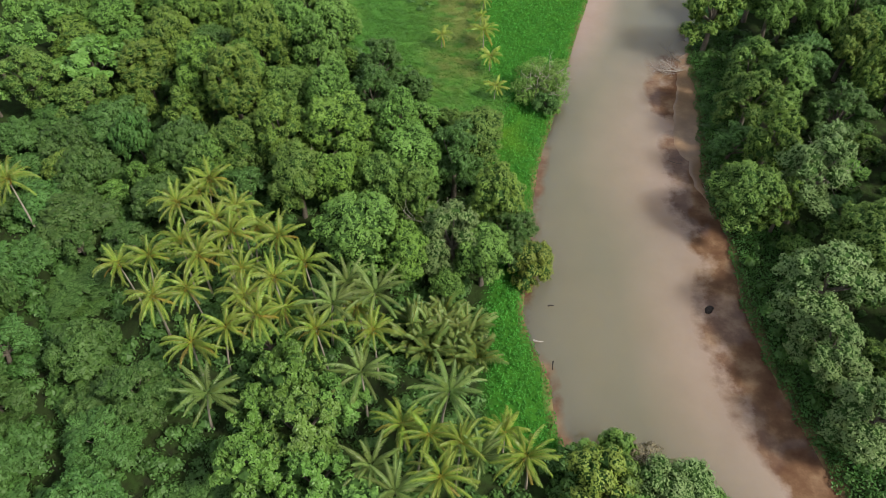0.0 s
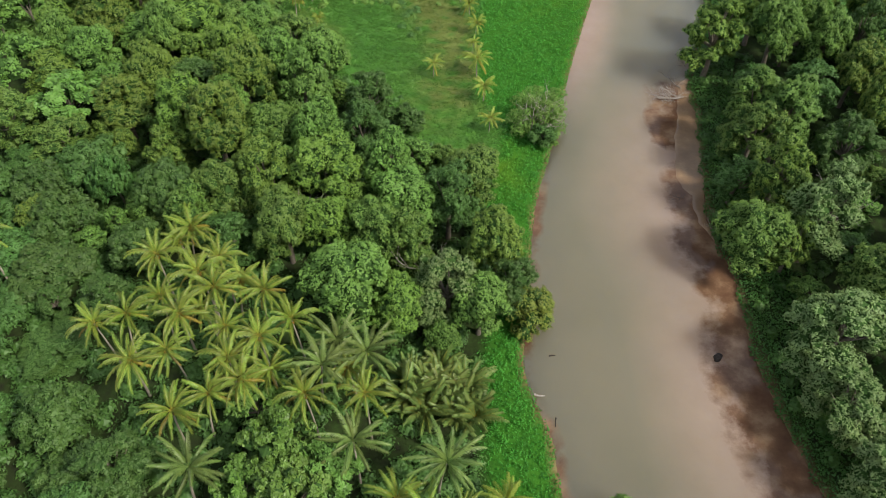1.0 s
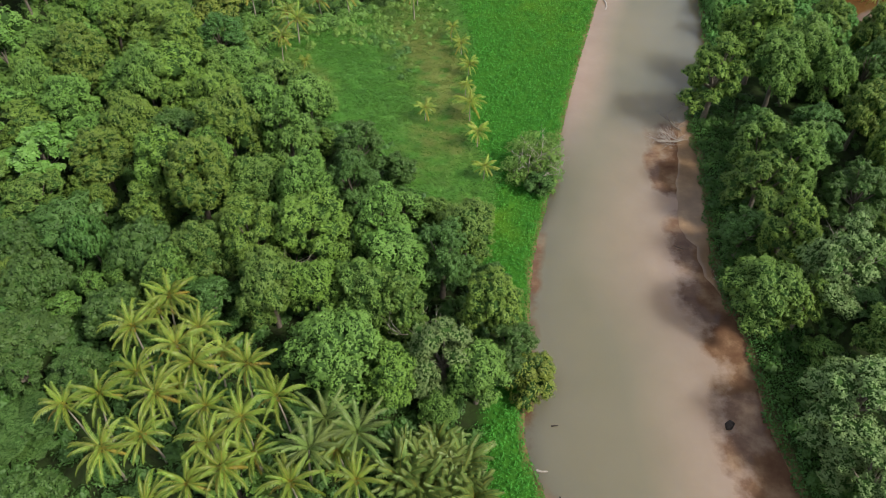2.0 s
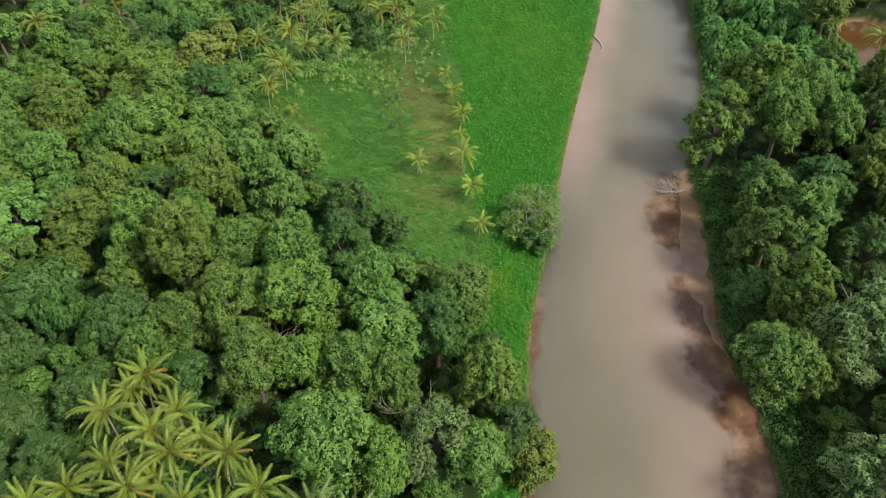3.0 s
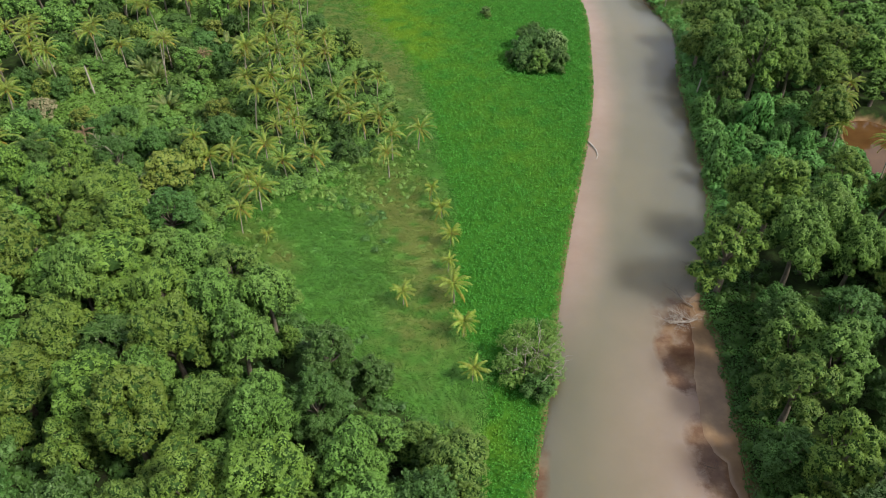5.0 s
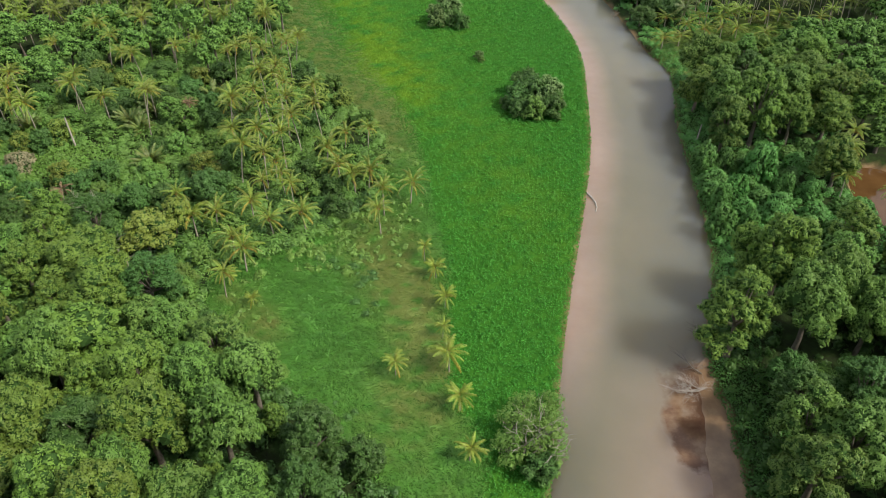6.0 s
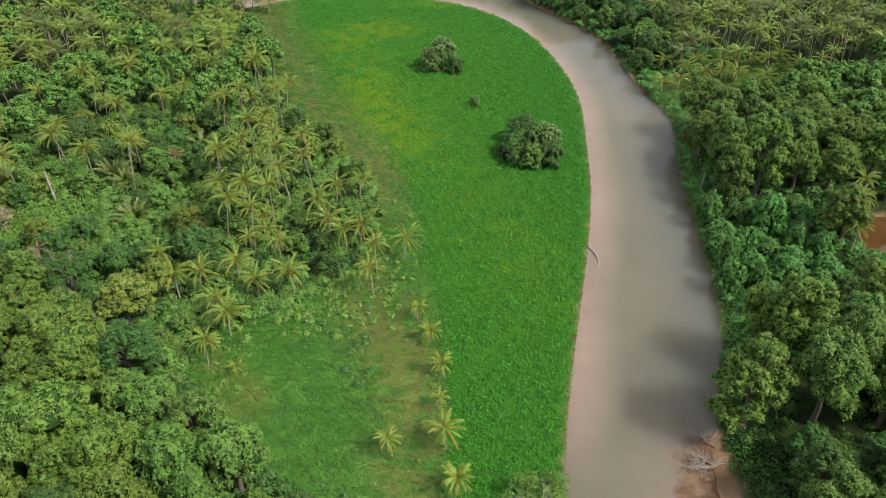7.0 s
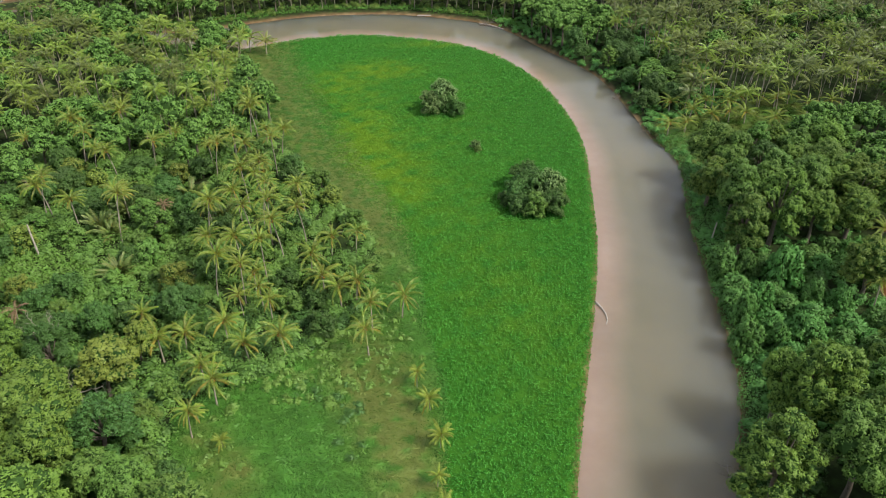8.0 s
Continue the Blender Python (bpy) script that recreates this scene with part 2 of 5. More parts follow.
def smooth_line(points, step=5.0):
    """A rounded line through the points."""
    p = [Vector(q) for q in points]
    p = [2 * p[0] - p[1]] + p + [2 * p[-1] - p[-2]]
    line = []
    for i in range(1, len(p) - 2):
        n = max(2, int((p[i + 1] - p[i]).length / step))
        for k in range(n):
            t = k / n
            a, b, c, d = p[i - 1], p[i], p[i + 1], p[i + 2]
            line.append(0.5 * (2 * b + (c - a) * t + (2 * a - 5 * b + 4 * c - d) * t * t + (3 * b - a - 3 * c + d) * t ** 3))
    line.append(p[-2])
    return np.array([q[:] for q in line])


def line_distance(pts, line):
    """The distance of each point from a line, and the side that it lies on (positive: to the line's right)."""
    best = np.full(len(pts), 1e9)
    side = np.zeros(len(pts))
    for a, b in zip(line[:-1], line[1:]):
        ab = b - a
        ap = pts - a
        t = np.clip((ap @ ab) / (ab @ ab), 0, 1)
        d = np.linalg.norm(ap - t[:, None] * ab, axis=1)
        cross = ap[:, 0] * ab[1] - ap[:, 1] * ab[0]
        near = d < best - 1e-9
        best[near] = d[near]
        side[near] = np.sign(cross[near])
    return best, side


# ---- the plan: river banks and plant zones ----
BANK_LEFT = smooth_line([(120, -400), (60, -100), (45, 0), (41, 30), (37, 39), (28, 44.5), (20.5, 48.5), (18.6, 53), (18.4, 60), (16.3, 67), (15.2, 73), (17, 85), (20, 106),
    (24.6, 122), (30, 143), (36.8, 166.5), (45.2, 193), (52.5, 219), (57, 242), (61, 266), (62.3, 288), (58, 322), (47, 348.5), (29, 366), (-4.6, 377.7),
    (-31, 373), (-48, 365), (-62, 364), (-85, 377), (-120, 403), (-180, 440), (-400, 530), (-900, 710)])
BANK_RIGHT = smooth_line([(150, -400), (90, -100), (66, 0), (59, 30), (55.8, 44.5), (53.3, 56.6), (51.7, 67.4), (51.2, 77.4), (52.4, 90), (50.8, 100), (53, 115.8), (56, 134), (56.5, 144),
    (60, 155), (66.5, 170), (70.5, 185.4), (74.4, 208), (78.3, 230), (85.8, 260), (83, 278), (82.2, 299), (78.5, 329), (65.3, 357), (55.3, 378), (43, 392),
    (9.7, 404.8), (-24.4, 404.8), (-50, 397), (-66, 390), (-88, 388), (-123, 409), (-183, 446), (-400, 536), (-900, 716)])
MEADOW_EDGE = smooth_line([(60, -120), (44, 0), (38, 34), (18, 46), (9, 52), (9, 64), (9, 74), (13, 88), (14, 102), (11, 106), (12.5, 117), (15, 128), (13, 134), (9.5, 140), (11, 156), (12, 177), (10, 194),
    (9.5, 212), (4, 236), (-6, 261), (-15.5, 287), (-25, 324), (-35, 366), (-42, 400)])
ROUGH_EDGE = smooth_line([(12, 112), (-3, 126), (-11, 136), (-18, 144), (-26, 153), (-33, 163), (-33, 173), (-18, 181), (-8, 190), (-2, 200), (1, 222), (-8, 244), (-20, 266), (-30, 290), (-40, 326), (-50, 366)])


def fields_direct(pts):
    out = []
    for line in (BANK_LEFT, BANK_RIGHT, MEADOW_EDGE, ROUGH_EDGE):
        d, side = line_distance(pts, line)
        out.append(d * side)
    out[1] = -out[1]
    return np.array(out)


TABLE_X, TABLE_Y, TABLE_STEP = np.arange(-200, 261, 1.5), np.arange(-100, 463, 1.5), 1.5
_tx, _ty = np.meshgrid(TABLE_X, TABLE_Y)
TABLE = fields_direct(np.column_stack([_tx.ravel(), _ty.ravel()])).reshape(4, len(TABLE_Y), len(TABLE_X))


def fields(pts):
    """Signed distances from the left bank and the right bank (positive over the water), the meadow's edge and the grass's edge."""
    u = (pts[:, 0] - TABLE_X[0]) / TABLE_STEP
    v = (pts[:, 1] - TABLE_Y[0]) / TABLE_STEP
    inside = (u >= 0) & (u < len(TABLE_X) - 1.01) & (v >= 0) & (v < len(TABLE_Y) - 1.01)
    out = np.zeros((4, len(pts)))
    if (~inside).any():
        out[:, ~inside] = fields_direct(pts[~inside])
    u, v = u[inside], v[inside]
    i, j = u.astype(int), v.astype(int)
    a, b = u - i, v - j
    out[:, inside] = (TABLE[:, j, i] * (1 - a) + TABLE[:, j, i + 1] * a) * (1 - b) + (TABLE[:, j + 1, i] * (1 - a) + TABLE[:, j + 1, i + 1] * a) * b
    return out


def river_at(pts):
    return fields(pts)[:2]


def zones(pts):
    dl, dr, dm, dg = fields(pts)
    y = pts[:, 1]
    land = dl < 0
    meadow = np.where(land & (y > 40) & (y < 400), np.clip(dm / (2.5 + 12 * np.clip((y - 215) / 60, 0, 1)) + 0.5, 0, 1), 0)
    rough = np.where(land & (y > 108) & (y < 372), np.clip(dg / 3 + 0.5, 0, 1) * (1 - meadow), 0)
    return dl, dr, meadow, rough


def hills(x, y):
    return np.sin(x * 0.071 + 1.3) * np.cos(y * 0.053) * 0.4 + np.sin(x * 0.19 + y * 0.13) * 0.2


POND = (117.5, 190.0, 8.5, 15.0)


def ground_height(pts):
    dl, dr, meadow, rough = zones(pts)
    inside = np.minimum(dl, dr)
    left = np.clip(-dl / 2.0, 0, 1) * 0.45 + np.clip((-dl - 10) / 40, 0, 1) * 1.0
    right = np.clip(-dr / 2.5, 0, 1) * 1.3 + np.clip((-dr - 3) / 25, 0, 1) * 1.0
    z = np.where(inside > 0, -np.clip(inside / 3, 0, 1) * 1.2 - 0.02, np.where(dl < 0, left, right))
    z = z + np.where(inside < -6, hills(pts[:, 0], pts[:, 1]) * (1 - meadow), 0)
    q = np.hypot((pts[:, 0] - POND[0]) / POND[2], (pts[:, 1] - POND[1]) / POND[3])
    return np.where(q < 1.5, z + (-0.6 - z) * np.clip((1.3 - q) / 0.35, 0, 1), z)


def height(x, y):
    return float(ground_height(np.array([[x, y]], dtype=float))[0])


def spread(lo, hi, a, b, fine, coarse):
    """Grid lines: fine from a to b, widening out to lo and hi."""
    mid = list(np.arange(a, b + fine, fine))
    for sign, end in ((-1, lo), (1, hi)):
        step, at = fine, mid[0] if sign < 0 else mid[-1]
        while sign * (end - at) > 0:
            step = min(step * 1.35, coarse)
            at += sign * step
            mid.insert(0, at) if sign < 0 else mid.append(at)
    return np.array(mid)


def sheet(gx, gy):
    x, y = np.meshgrid(gx, gy)
    pts = np.stack([x.ravel(), y.ravel()], 1)
    nx, ny = len(gx), len(gy)
    i = (np.arange(ny - 1)[:, None] * nx + np.arange(nx - 1)[None]).ravel()
    return pts, np.stack([i, i + 1, i + nx + 1, i + nx], 1)


def float_layer(me, name, values):
    me.attributes.new(name, "FLOAT", "POINT").data.foreach_set("value", np.asarray(values, dtype=np.float32))


# ---- ground and water ----
def tuft_field(rng, size):
    """A rough wave in space that gathers leaves into tufts, as a function of the place."""
    ways = [(unit(rng.normal(0, 1, (3, 3))) * 2 * np.pi / (size * rng.uniform(0.8, 1.5)), rng.uniform(0, 6.28, 3)) for k in range(3)]
    return lambda p: sum(np.prod(np.sin(p @ way.T + shift), axis=1) * 2.2 for way, shift in ways) / 1.6


def tuft_wave(rng, p, size):
    return tuft_field(rng, size)(p)


def yellow_patch(p):
    x, y = p[:, 0], p[:, 1]
    spots = ((-3, 276, 9, 26, 1.0), (4, 335, 11, 8, 1.0), (-12, 321, 11, 15, 0.65), (31, 363, 22, 3.5, 0.6), (9, 252, 8, 16, 0.5), (17, 300, 22, 50, 0.16), (24, 215, 14, 32, 0.22), (34, 192, 9, 20, 0.16), (14.5, 116, 5, 7, 0.3))
    wave = 1 + 0.5 * tuft_wave(np.random.default_rng(8), np.column_stack([p, x * 0]), 9.0)
    return wave * sum(k * np.exp(-(((x - a) / u) ** 2 + ((y - b) / v) ** 2)) for a, b, u, v, k in spots)


def build_ground():
    pts, f = sheet(spread(-2500, 2500, -70, 128, 1.4, 400), spread(-2000, 3000, -60, 410, 1.4, 400))
    z = ground_height(pts)
    dl, dr, meadow, rough = zones(pts)
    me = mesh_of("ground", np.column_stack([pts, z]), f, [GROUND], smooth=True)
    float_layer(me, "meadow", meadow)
    float_layer(me, "rough", rough)
    float_layer(me, "yellow", np.clip(yellow_patch(pts), 0, 1))
    q = np.hypot((pts[:, 0] - POND[0]) / POND[2], (pts[:, 1] - POND[1]) / POND[3])
    bank = np.clip(1 + np.maximum(np.minimum(dl, dr), -90) / np.where(dl < 0, 0.9, np.where(pts[:, 1] > 340, 1.7, 0.8)), 0, 1)
    float_layer(me, "shore", np.maximum(bank, np.clip((1.17 - q) / 0.08, 0, 1)))
    tagged(new("ground", me), "flat tropical river plain of dark soil under plants", "ground", kind="structure")


def build_water():
    pts, f = sheet(spread(-800, 140, -80, 95, 1.5, 60), spread(-350, 720, -60, 410, 1.5, 60))
    dl, dr = river_at(pts)
    near = np.minimum(dl, dr) > -4
    keep = near[f].any(axis=1)
    f = f[keep]
    used = np.unique(f)
    remap = np.full(len(pts), -1)
    remap[used] = np.arange(len(used))
    f = remap[f]
    pts, dl, dr = pts[used], dl[used], dr[used]
    y = pts[:, 1]
    wob = np.array([noise.noise((px * 0.06, py * 0.03, 0)) for px, py in pts])
    north = np.clip((y - 130) / 25, 0, 1)
    shallow = np.clip(1.15 - (dr + wob * 5) / 19, 0, 1) * np.clip((150 - y) / 20, 0, 1)
    shallow = np.maximum(shallow, np.clip(1.05 - (dl + wob * 2.5) / 8, 0, 1) * north)
    # Riverbed with painted bank shade, strongest towards the right bank.
    bed_and_shade = np.clip(1.2 - (dr + wob * 5) / 8.2, 0, 1) * np.clip((150 - y) / 10, 0, 1)
    bed_and_shade = np.maximum(bed_and_shade, 0.6 * np.clip(1 - dl / 2.5, 0, 1) * np.clip((120 - y) / 10, 0, 1))
    bed_and_shade = np.maximum(bed_and_shade, 1.1 * np.exp(-(((pts[:, 0] - 47.6) / 2.2) ** 2 + ((y - 129) / 8) ** 2)))
    me = mesh_of("water", np.column_stack([pts, np.zeros(len(pts))]), f, [WATER], smooth=True)
    float_layer(me, "shallow", shallow)
    float_layer(me, "bed_and_shade", bed_and_shade)
    # Where the painted reflection tint lies: upstream, off the right bank.
    float_layer(me, "deep", np.clip(1.15 - (dr + wob * 5) / 17, 0, 0.85) * np.clip((y - 140) / 20, 0, 1))
    tagged(new("water", me), "calm muddy brown river with sandy shallows", "river", kind="structure")
    a = np.linspace(0, 2 * np.pi, 40, endpoint=False)
    rim = np.column_stack([POND[0] + POND[2] * 1.3 * np.cos(a), POND[1] + POND[3] * 1.3 * np.sin(a), np.full(40, 0.35)])
    me = mesh_of("pond_water", rim, [list(range(40))], [POND_WATER])
    tagged(new("pond_water", me), "brown pond water between earth banks and trees", "pond", kind="structure")


def build_sandbar():
    """Two low tongues of wet sand below the right bank, each with a raised rim."""
    pts, f = sheet(np.arange(43, 60, 0.3), np.arange(96, 148, 0.4))
    dl, dr = river_at(pts)
    x, y = pts.T
    rim = np.interp(y, [96, 99, 103, 108.5, 110, 112, 115, 120, 126, 134, 141, 145, 147], [52.6, 51.2, 49.4, 49.6, 50.0, 48.4, 48.1, 48.9, 50.1, 52.4, 53.8, 55.2, 57.5])
    back = np.interp(y, [96, 100, 104, 109, 111, 114, 147], [52.4, 51.0, 50.6, 51.6, 51.9, 60, 60])
    inner = x - rim - 0.2 * np.sin(y * 1.1) * np.sin(y * 0.43)
    z = np.clip(inner / 1.0, -1, 0) * 0.3 + 0.075 + 0.018 * np.exp(-((inner - 0.5) / 0.6) ** 2) - 0.030 * np.exp(-((inner - 1.7) / 0.7) ** 2) + np.clip(inner - 2, 0, 4) * 0.012
    z = z - np.clip((x - back) / 0.8, 0, 1) * 0.3
    z = z + 0.012 * tuft_wave(np.random.default_rng(4), np.column_stack([pts, x * 0]), 3.0)
    keep = ((z > -0.12) & (dr > -1.2))[f].any(axis=1)
    me = mesh_of("sandbar", np.column_stack([pts, z]), f[keep], [SAND], smooth=True)
    tagged(new("sandbar", me), "low tongue of wet brown sand below the bank", "sandbar", kind="structure")


build_ground()
build_water()
build_sandbar()


# ---- plants: prototypes ----
class Kind:
    """A plant built once; the first place takes the original and the rest take copies."""

    def __init__(self, ob, reach, top, head=(0, 0)):
        self.ob, self.used, self.reach, self.top, self.head = ob, False, reach, top, head

    def put(self, x, y, turn, wide=1.0, tall=1.0, sink=0.1):
        m = pose(x, y, height(x, y) - sink, 0, 0, turn) @ Matrix.Diagonal((wide, wide, tall, 1))
        if not self.used:
            self.used = True
            self.ob.matrix_basis = m
            return self.ob
        first = self.ob.matrix_basis.copy()
        self.ob.matrix_basis = Matrix.Identity(4)
        made = copy_thing(self.ob, m)
        self.ob.matrix_basis = first
        return made


def clump_leaves(rng, heap, centre, r, count, length, width, four, flat=0.85, core=BALL1):
    v, f = core
    bumps = 1 + rng.normal(0, 0.10, len(v))
    heap.add(centre + v * bumps[:, None] * r * 0.62 * np.array([1, 1, flat]), f)
    d = unit(rng.normal(0, 1, (count, 3)) + np.array([0, 0, 0.45]))
    p = centre + d * np.array([1, 1, flat]) * r * rng.uniform(0.6, 1.2, (count, 1))
    heap.add(*leaf_faces(rng, p, d + np.array([0, 0, 0.5]), length, width, four))


def crown_arrays(rng, centre, R, depth, lobes, leaves, length, width, four=False, spread=(0.34, 0.52), low=-0.15, tuft=1.5, core=BALL1, knobs=9, gap=0.0, airy=False):
    """A crown of leafy lobes, each made of smaller knobs: a closed core for each knob, coloured dark as the shade in
    the gaps, and loose leaves gathered in tufts over it.
    """
    heap = Heap()
    golden = np.pi * (3 - 5 ** 0.5)
    cs, rs = [], []
    stretch = rng.uniform(0.86, 1.14)
    for i in range(lobes):
        u = 1 - (1 - low) * (i + 0.3) / lobes
        a = golden * i + rng.normal(0, 0.4)
        w = math.sqrt(max(0, 1 - u * u))
        size = R * rng.uniform(*spread)
        push = rng.uniform(0.82, 1.15)
        cs.append(centre + np.array([math.cos(a) * w * (R - size * 0.85) * stretch, math.sin(a) * w * (R - size * 0.85) / stretch, u * (depth - size * 0.6)]) * push)
        rs.append(size)
    cs, rs = np.array(cs), np.array(rs)
    kc, kr, kd = [], [], []
    for i, (c, r) in enumerate(zip(cs, rs)):
        if not knobs:
            kc.append(c), kr.append(r), kd.append(np.zeros(3))
            continue
        for k in range(knobs):
            u = 1 - 1.5 * (k + 0.4) / knobs
            a = golden * k + i * 1.7 + rng.normal(0, 0.3)
            w = math.sqrt(max(0, 1 - u * u))
            d = np.array([math.cos(a) * w, math.sin(a) * w, u * 0.85])
            p = c + d * r * rng.uniform(0.60, 0.84)
            if (np.linalg.norm(cs - p, axis=1) < rs * 0.5).any() or rng.random() < gap:
                continue
            kc.append(p), kr.append(r * rng.uniform(0.30, 0.50)), kd.append(d)
    kc, kr, kd = np.array(kc), np.array(kr), np.array(kd)
    v, f = core
    field = tuft_field(rng, tuft)
    flat = np.array([1, 1, 0.85])
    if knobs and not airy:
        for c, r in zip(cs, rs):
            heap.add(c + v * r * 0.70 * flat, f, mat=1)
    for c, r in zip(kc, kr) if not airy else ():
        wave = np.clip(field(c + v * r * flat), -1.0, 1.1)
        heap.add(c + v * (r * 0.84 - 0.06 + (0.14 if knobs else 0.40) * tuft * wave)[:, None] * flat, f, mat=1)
    n = int(leaves * 2.6)
    k = rng.choice(len(kr), n, p=kr ** 2 / (kr ** 2).sum())
    d = unit(rng.normal(0, 1, (n, 3)) + np.array([0, 0, 0.3]) + 0.5 * kd[k])
    p = kc[k] + d * kr[k][:, None] * flat
    keep = d[:, 2] > -0.55
    for j in range(len(kr)):
        keep &= (k == j) | (np.linalg.norm((p - kc[j]) / flat, axis=1) > kr[j] * 0.92)
    wave = field(p)
    keep &= wave > rng.uniform(-0.9, 0.0, n)
    p, d, wave, k = p[keep][:leaves], d[keep][:leaves], wave[keep][:leaves], k[keep][:leaves]
    slope = np.stack([(field(p + e) - field(p - e)) / 0.3 for e in np.eye(3) * 0.15], 1)
    p = p + d * ((0.16 if knobs else 0.42) * np.clip(wave, -0.9, 1.1) * tuft + rng.normal(0, 0.09, len(p)))[:, None]
    heap.add(*leaf_faces(rng, p, unit(d + 0.35 * kd[k] + np.array([0, 0, 0.3]) - (0.12 if knobs else 0.33) * tuft * slope), length, width, four, 0.22))
    return heap, cs


def wood_arrays(rng, centre, top, depth, tips, limbs, thick=0.03):
    wood = Heap()
    rad = thick * top
    stem = [np.array([0, 0, -0.6]), np.array([0.1, 0.05, top * 0.2]), centre * np.array([0.6, 0.6, 0]) + np.array([0, 0, top * 0.45]), centre + np.array([0, 0, depth * 0.25])]
    wood.add(*tube(stem, [rad * 1.35, rad, rad * 0.75, rad * 0.35], 7))
    for k in range(limbs):
        tip = tips[k % len(tips)] + rng.normal(0, 0.3, 3)
        a = stem[2] * (1 - 0.1 * k / limbs)
        wood.add(*tube([a, (a + tip) / 2 + np.array([0, 0, -0.4]), tip], [rad * 0.5, rad * 0.32, rad * 0.12], 5))
    return wood


def make_tree(seed, R, top, depth, lobes, leaves, length, width, leaf, label, four=False, limbs=6, lean=0.5, name="tree", joined=False, **more):
    """A broadleaf tree: a tapered trunk with limbs and a crown of many leaves gathered on lobes."""
    rng = np.random.default_rng(seed)
    centre = np.array([rng.normal(0, lean), rng.normal(0, lean), top - depth])
    crown, tips = crown_arrays(rng, centre, R, depth, lobes, leaves, length, width, four, **more)
    wood = wood_arrays(rng, centre, top, depth, tips, limbs)
    if joined:
        return crown, wood, leaf
    root = tagged(new(name), label, "tree")
    part("crown", crown.mesh("crown", LEAF[leaf], CORE_SHADE), root)
    part("trunk", wood.mesh("trunk", BARK, smooth=True), root)
    return Kind(root, R, top)


def frond_mesh(seed, length, rise, droop, leaf, stations=40, blade=0.54, width=0.058, stem=None):
    """A feathered palm frond that grows along +x."""
    rng = np.random.default_rng(seed)
    t = np.linspace(0, 1, 9)
    ang = rise - droop * t ** 1.4
    step = length / 8
    x = np.concatenate([[0], np.cumsum(np.cos(ang[:-1]) * step)])
    z = np.concatenate([[0], np.cumsum(np.sin(ang[:-1]) * step)])
    curl = rng.normal(0, 0.10) * length * t ** 2
    spine = np.column_stack([x, curl, z])
    heap = Heap()
    heap.add(*tube(spine, 0.042 * (1 - 0.85 * t) * length / 4, 4), mat=1)
    for s in (-1, 1):
        for k in range(stations):
            u = 0.14 + 0.86 * (k + 0.5 * rng.random()) / stations
            p = np.array([np.interp(u, t, spine[:, j]) for j in range(3)])
            q = np.array([np.interp(min(u + 0.03, 1), t, spine[:, j]) for j in range(3)])
            d = unit(q - p) if u < 0.97 else unit(spine[-1] - spine[-2])
            ln = blade * (0.45 + 1.0 * math.sin(math.pi * min(1, 0.12 + 0.8 * u)) ** 0.8) * rng.uniform(0.85, 1.1) * 0.75
            out = unit(np.array([0, s, 0]) * 0.72 + d * (0.65 + 0.45 * u) + np.array([0, 0, rng.uniform(-0.75, -0.1)]))
            mid = p + out * ln * 0.55
            end = p + out * ln + np.array([0, 0, -0.34 * ln])
            w = d * width * length / 4 * 0.5
            heap.add([p - w, p + w, mid + w * 1.1, mid - w * 1.1, end], [[0, 1, 2], [0, 2, 3], [3, 2, 4]])
    return heap.mesh("frond", LEAF[leaf], stem or LEAF["frond_stem"])


def frond_set(seed, length, leaf, droop=1.45, width=0.058, blade=0.54, stem=None):
    return [frond_mesh(seed + i, length * rng_l, rise, droop * dr, leaf, width=width, blade=blade, stem=stem)
            for i, (rise, dr, rng_l) in enumerate([(1.15, 0.9, 0.88), (0.9, 1.0, 0.98), (0.68, 1.05, 1.0), (0.45, 1.05, 1.0), (0.22, 0.95, 0.97), (-0.12, 0.8, 0.9)])]


FRONDS = frond_set(10, 4.4, "frond")
FRONDS_OLD = frond_set(20, 3.8, "frond_old")
FRONDS_DARK = frond_set(30, 4.6, "frond_dark", droop=1.0, width=0.075, stem=LEAF["frond_dark"])
FRONDS_YOUNG = frond_set(40, 3.2, "frond_young", droop=1.15, blade=0.62, width=0.055)


NUT = mesh_of("coconut", BALL1[0] * np.array([0.17, 0.17, 0.20]), BALL1[1], [HUSK], smooth=True)


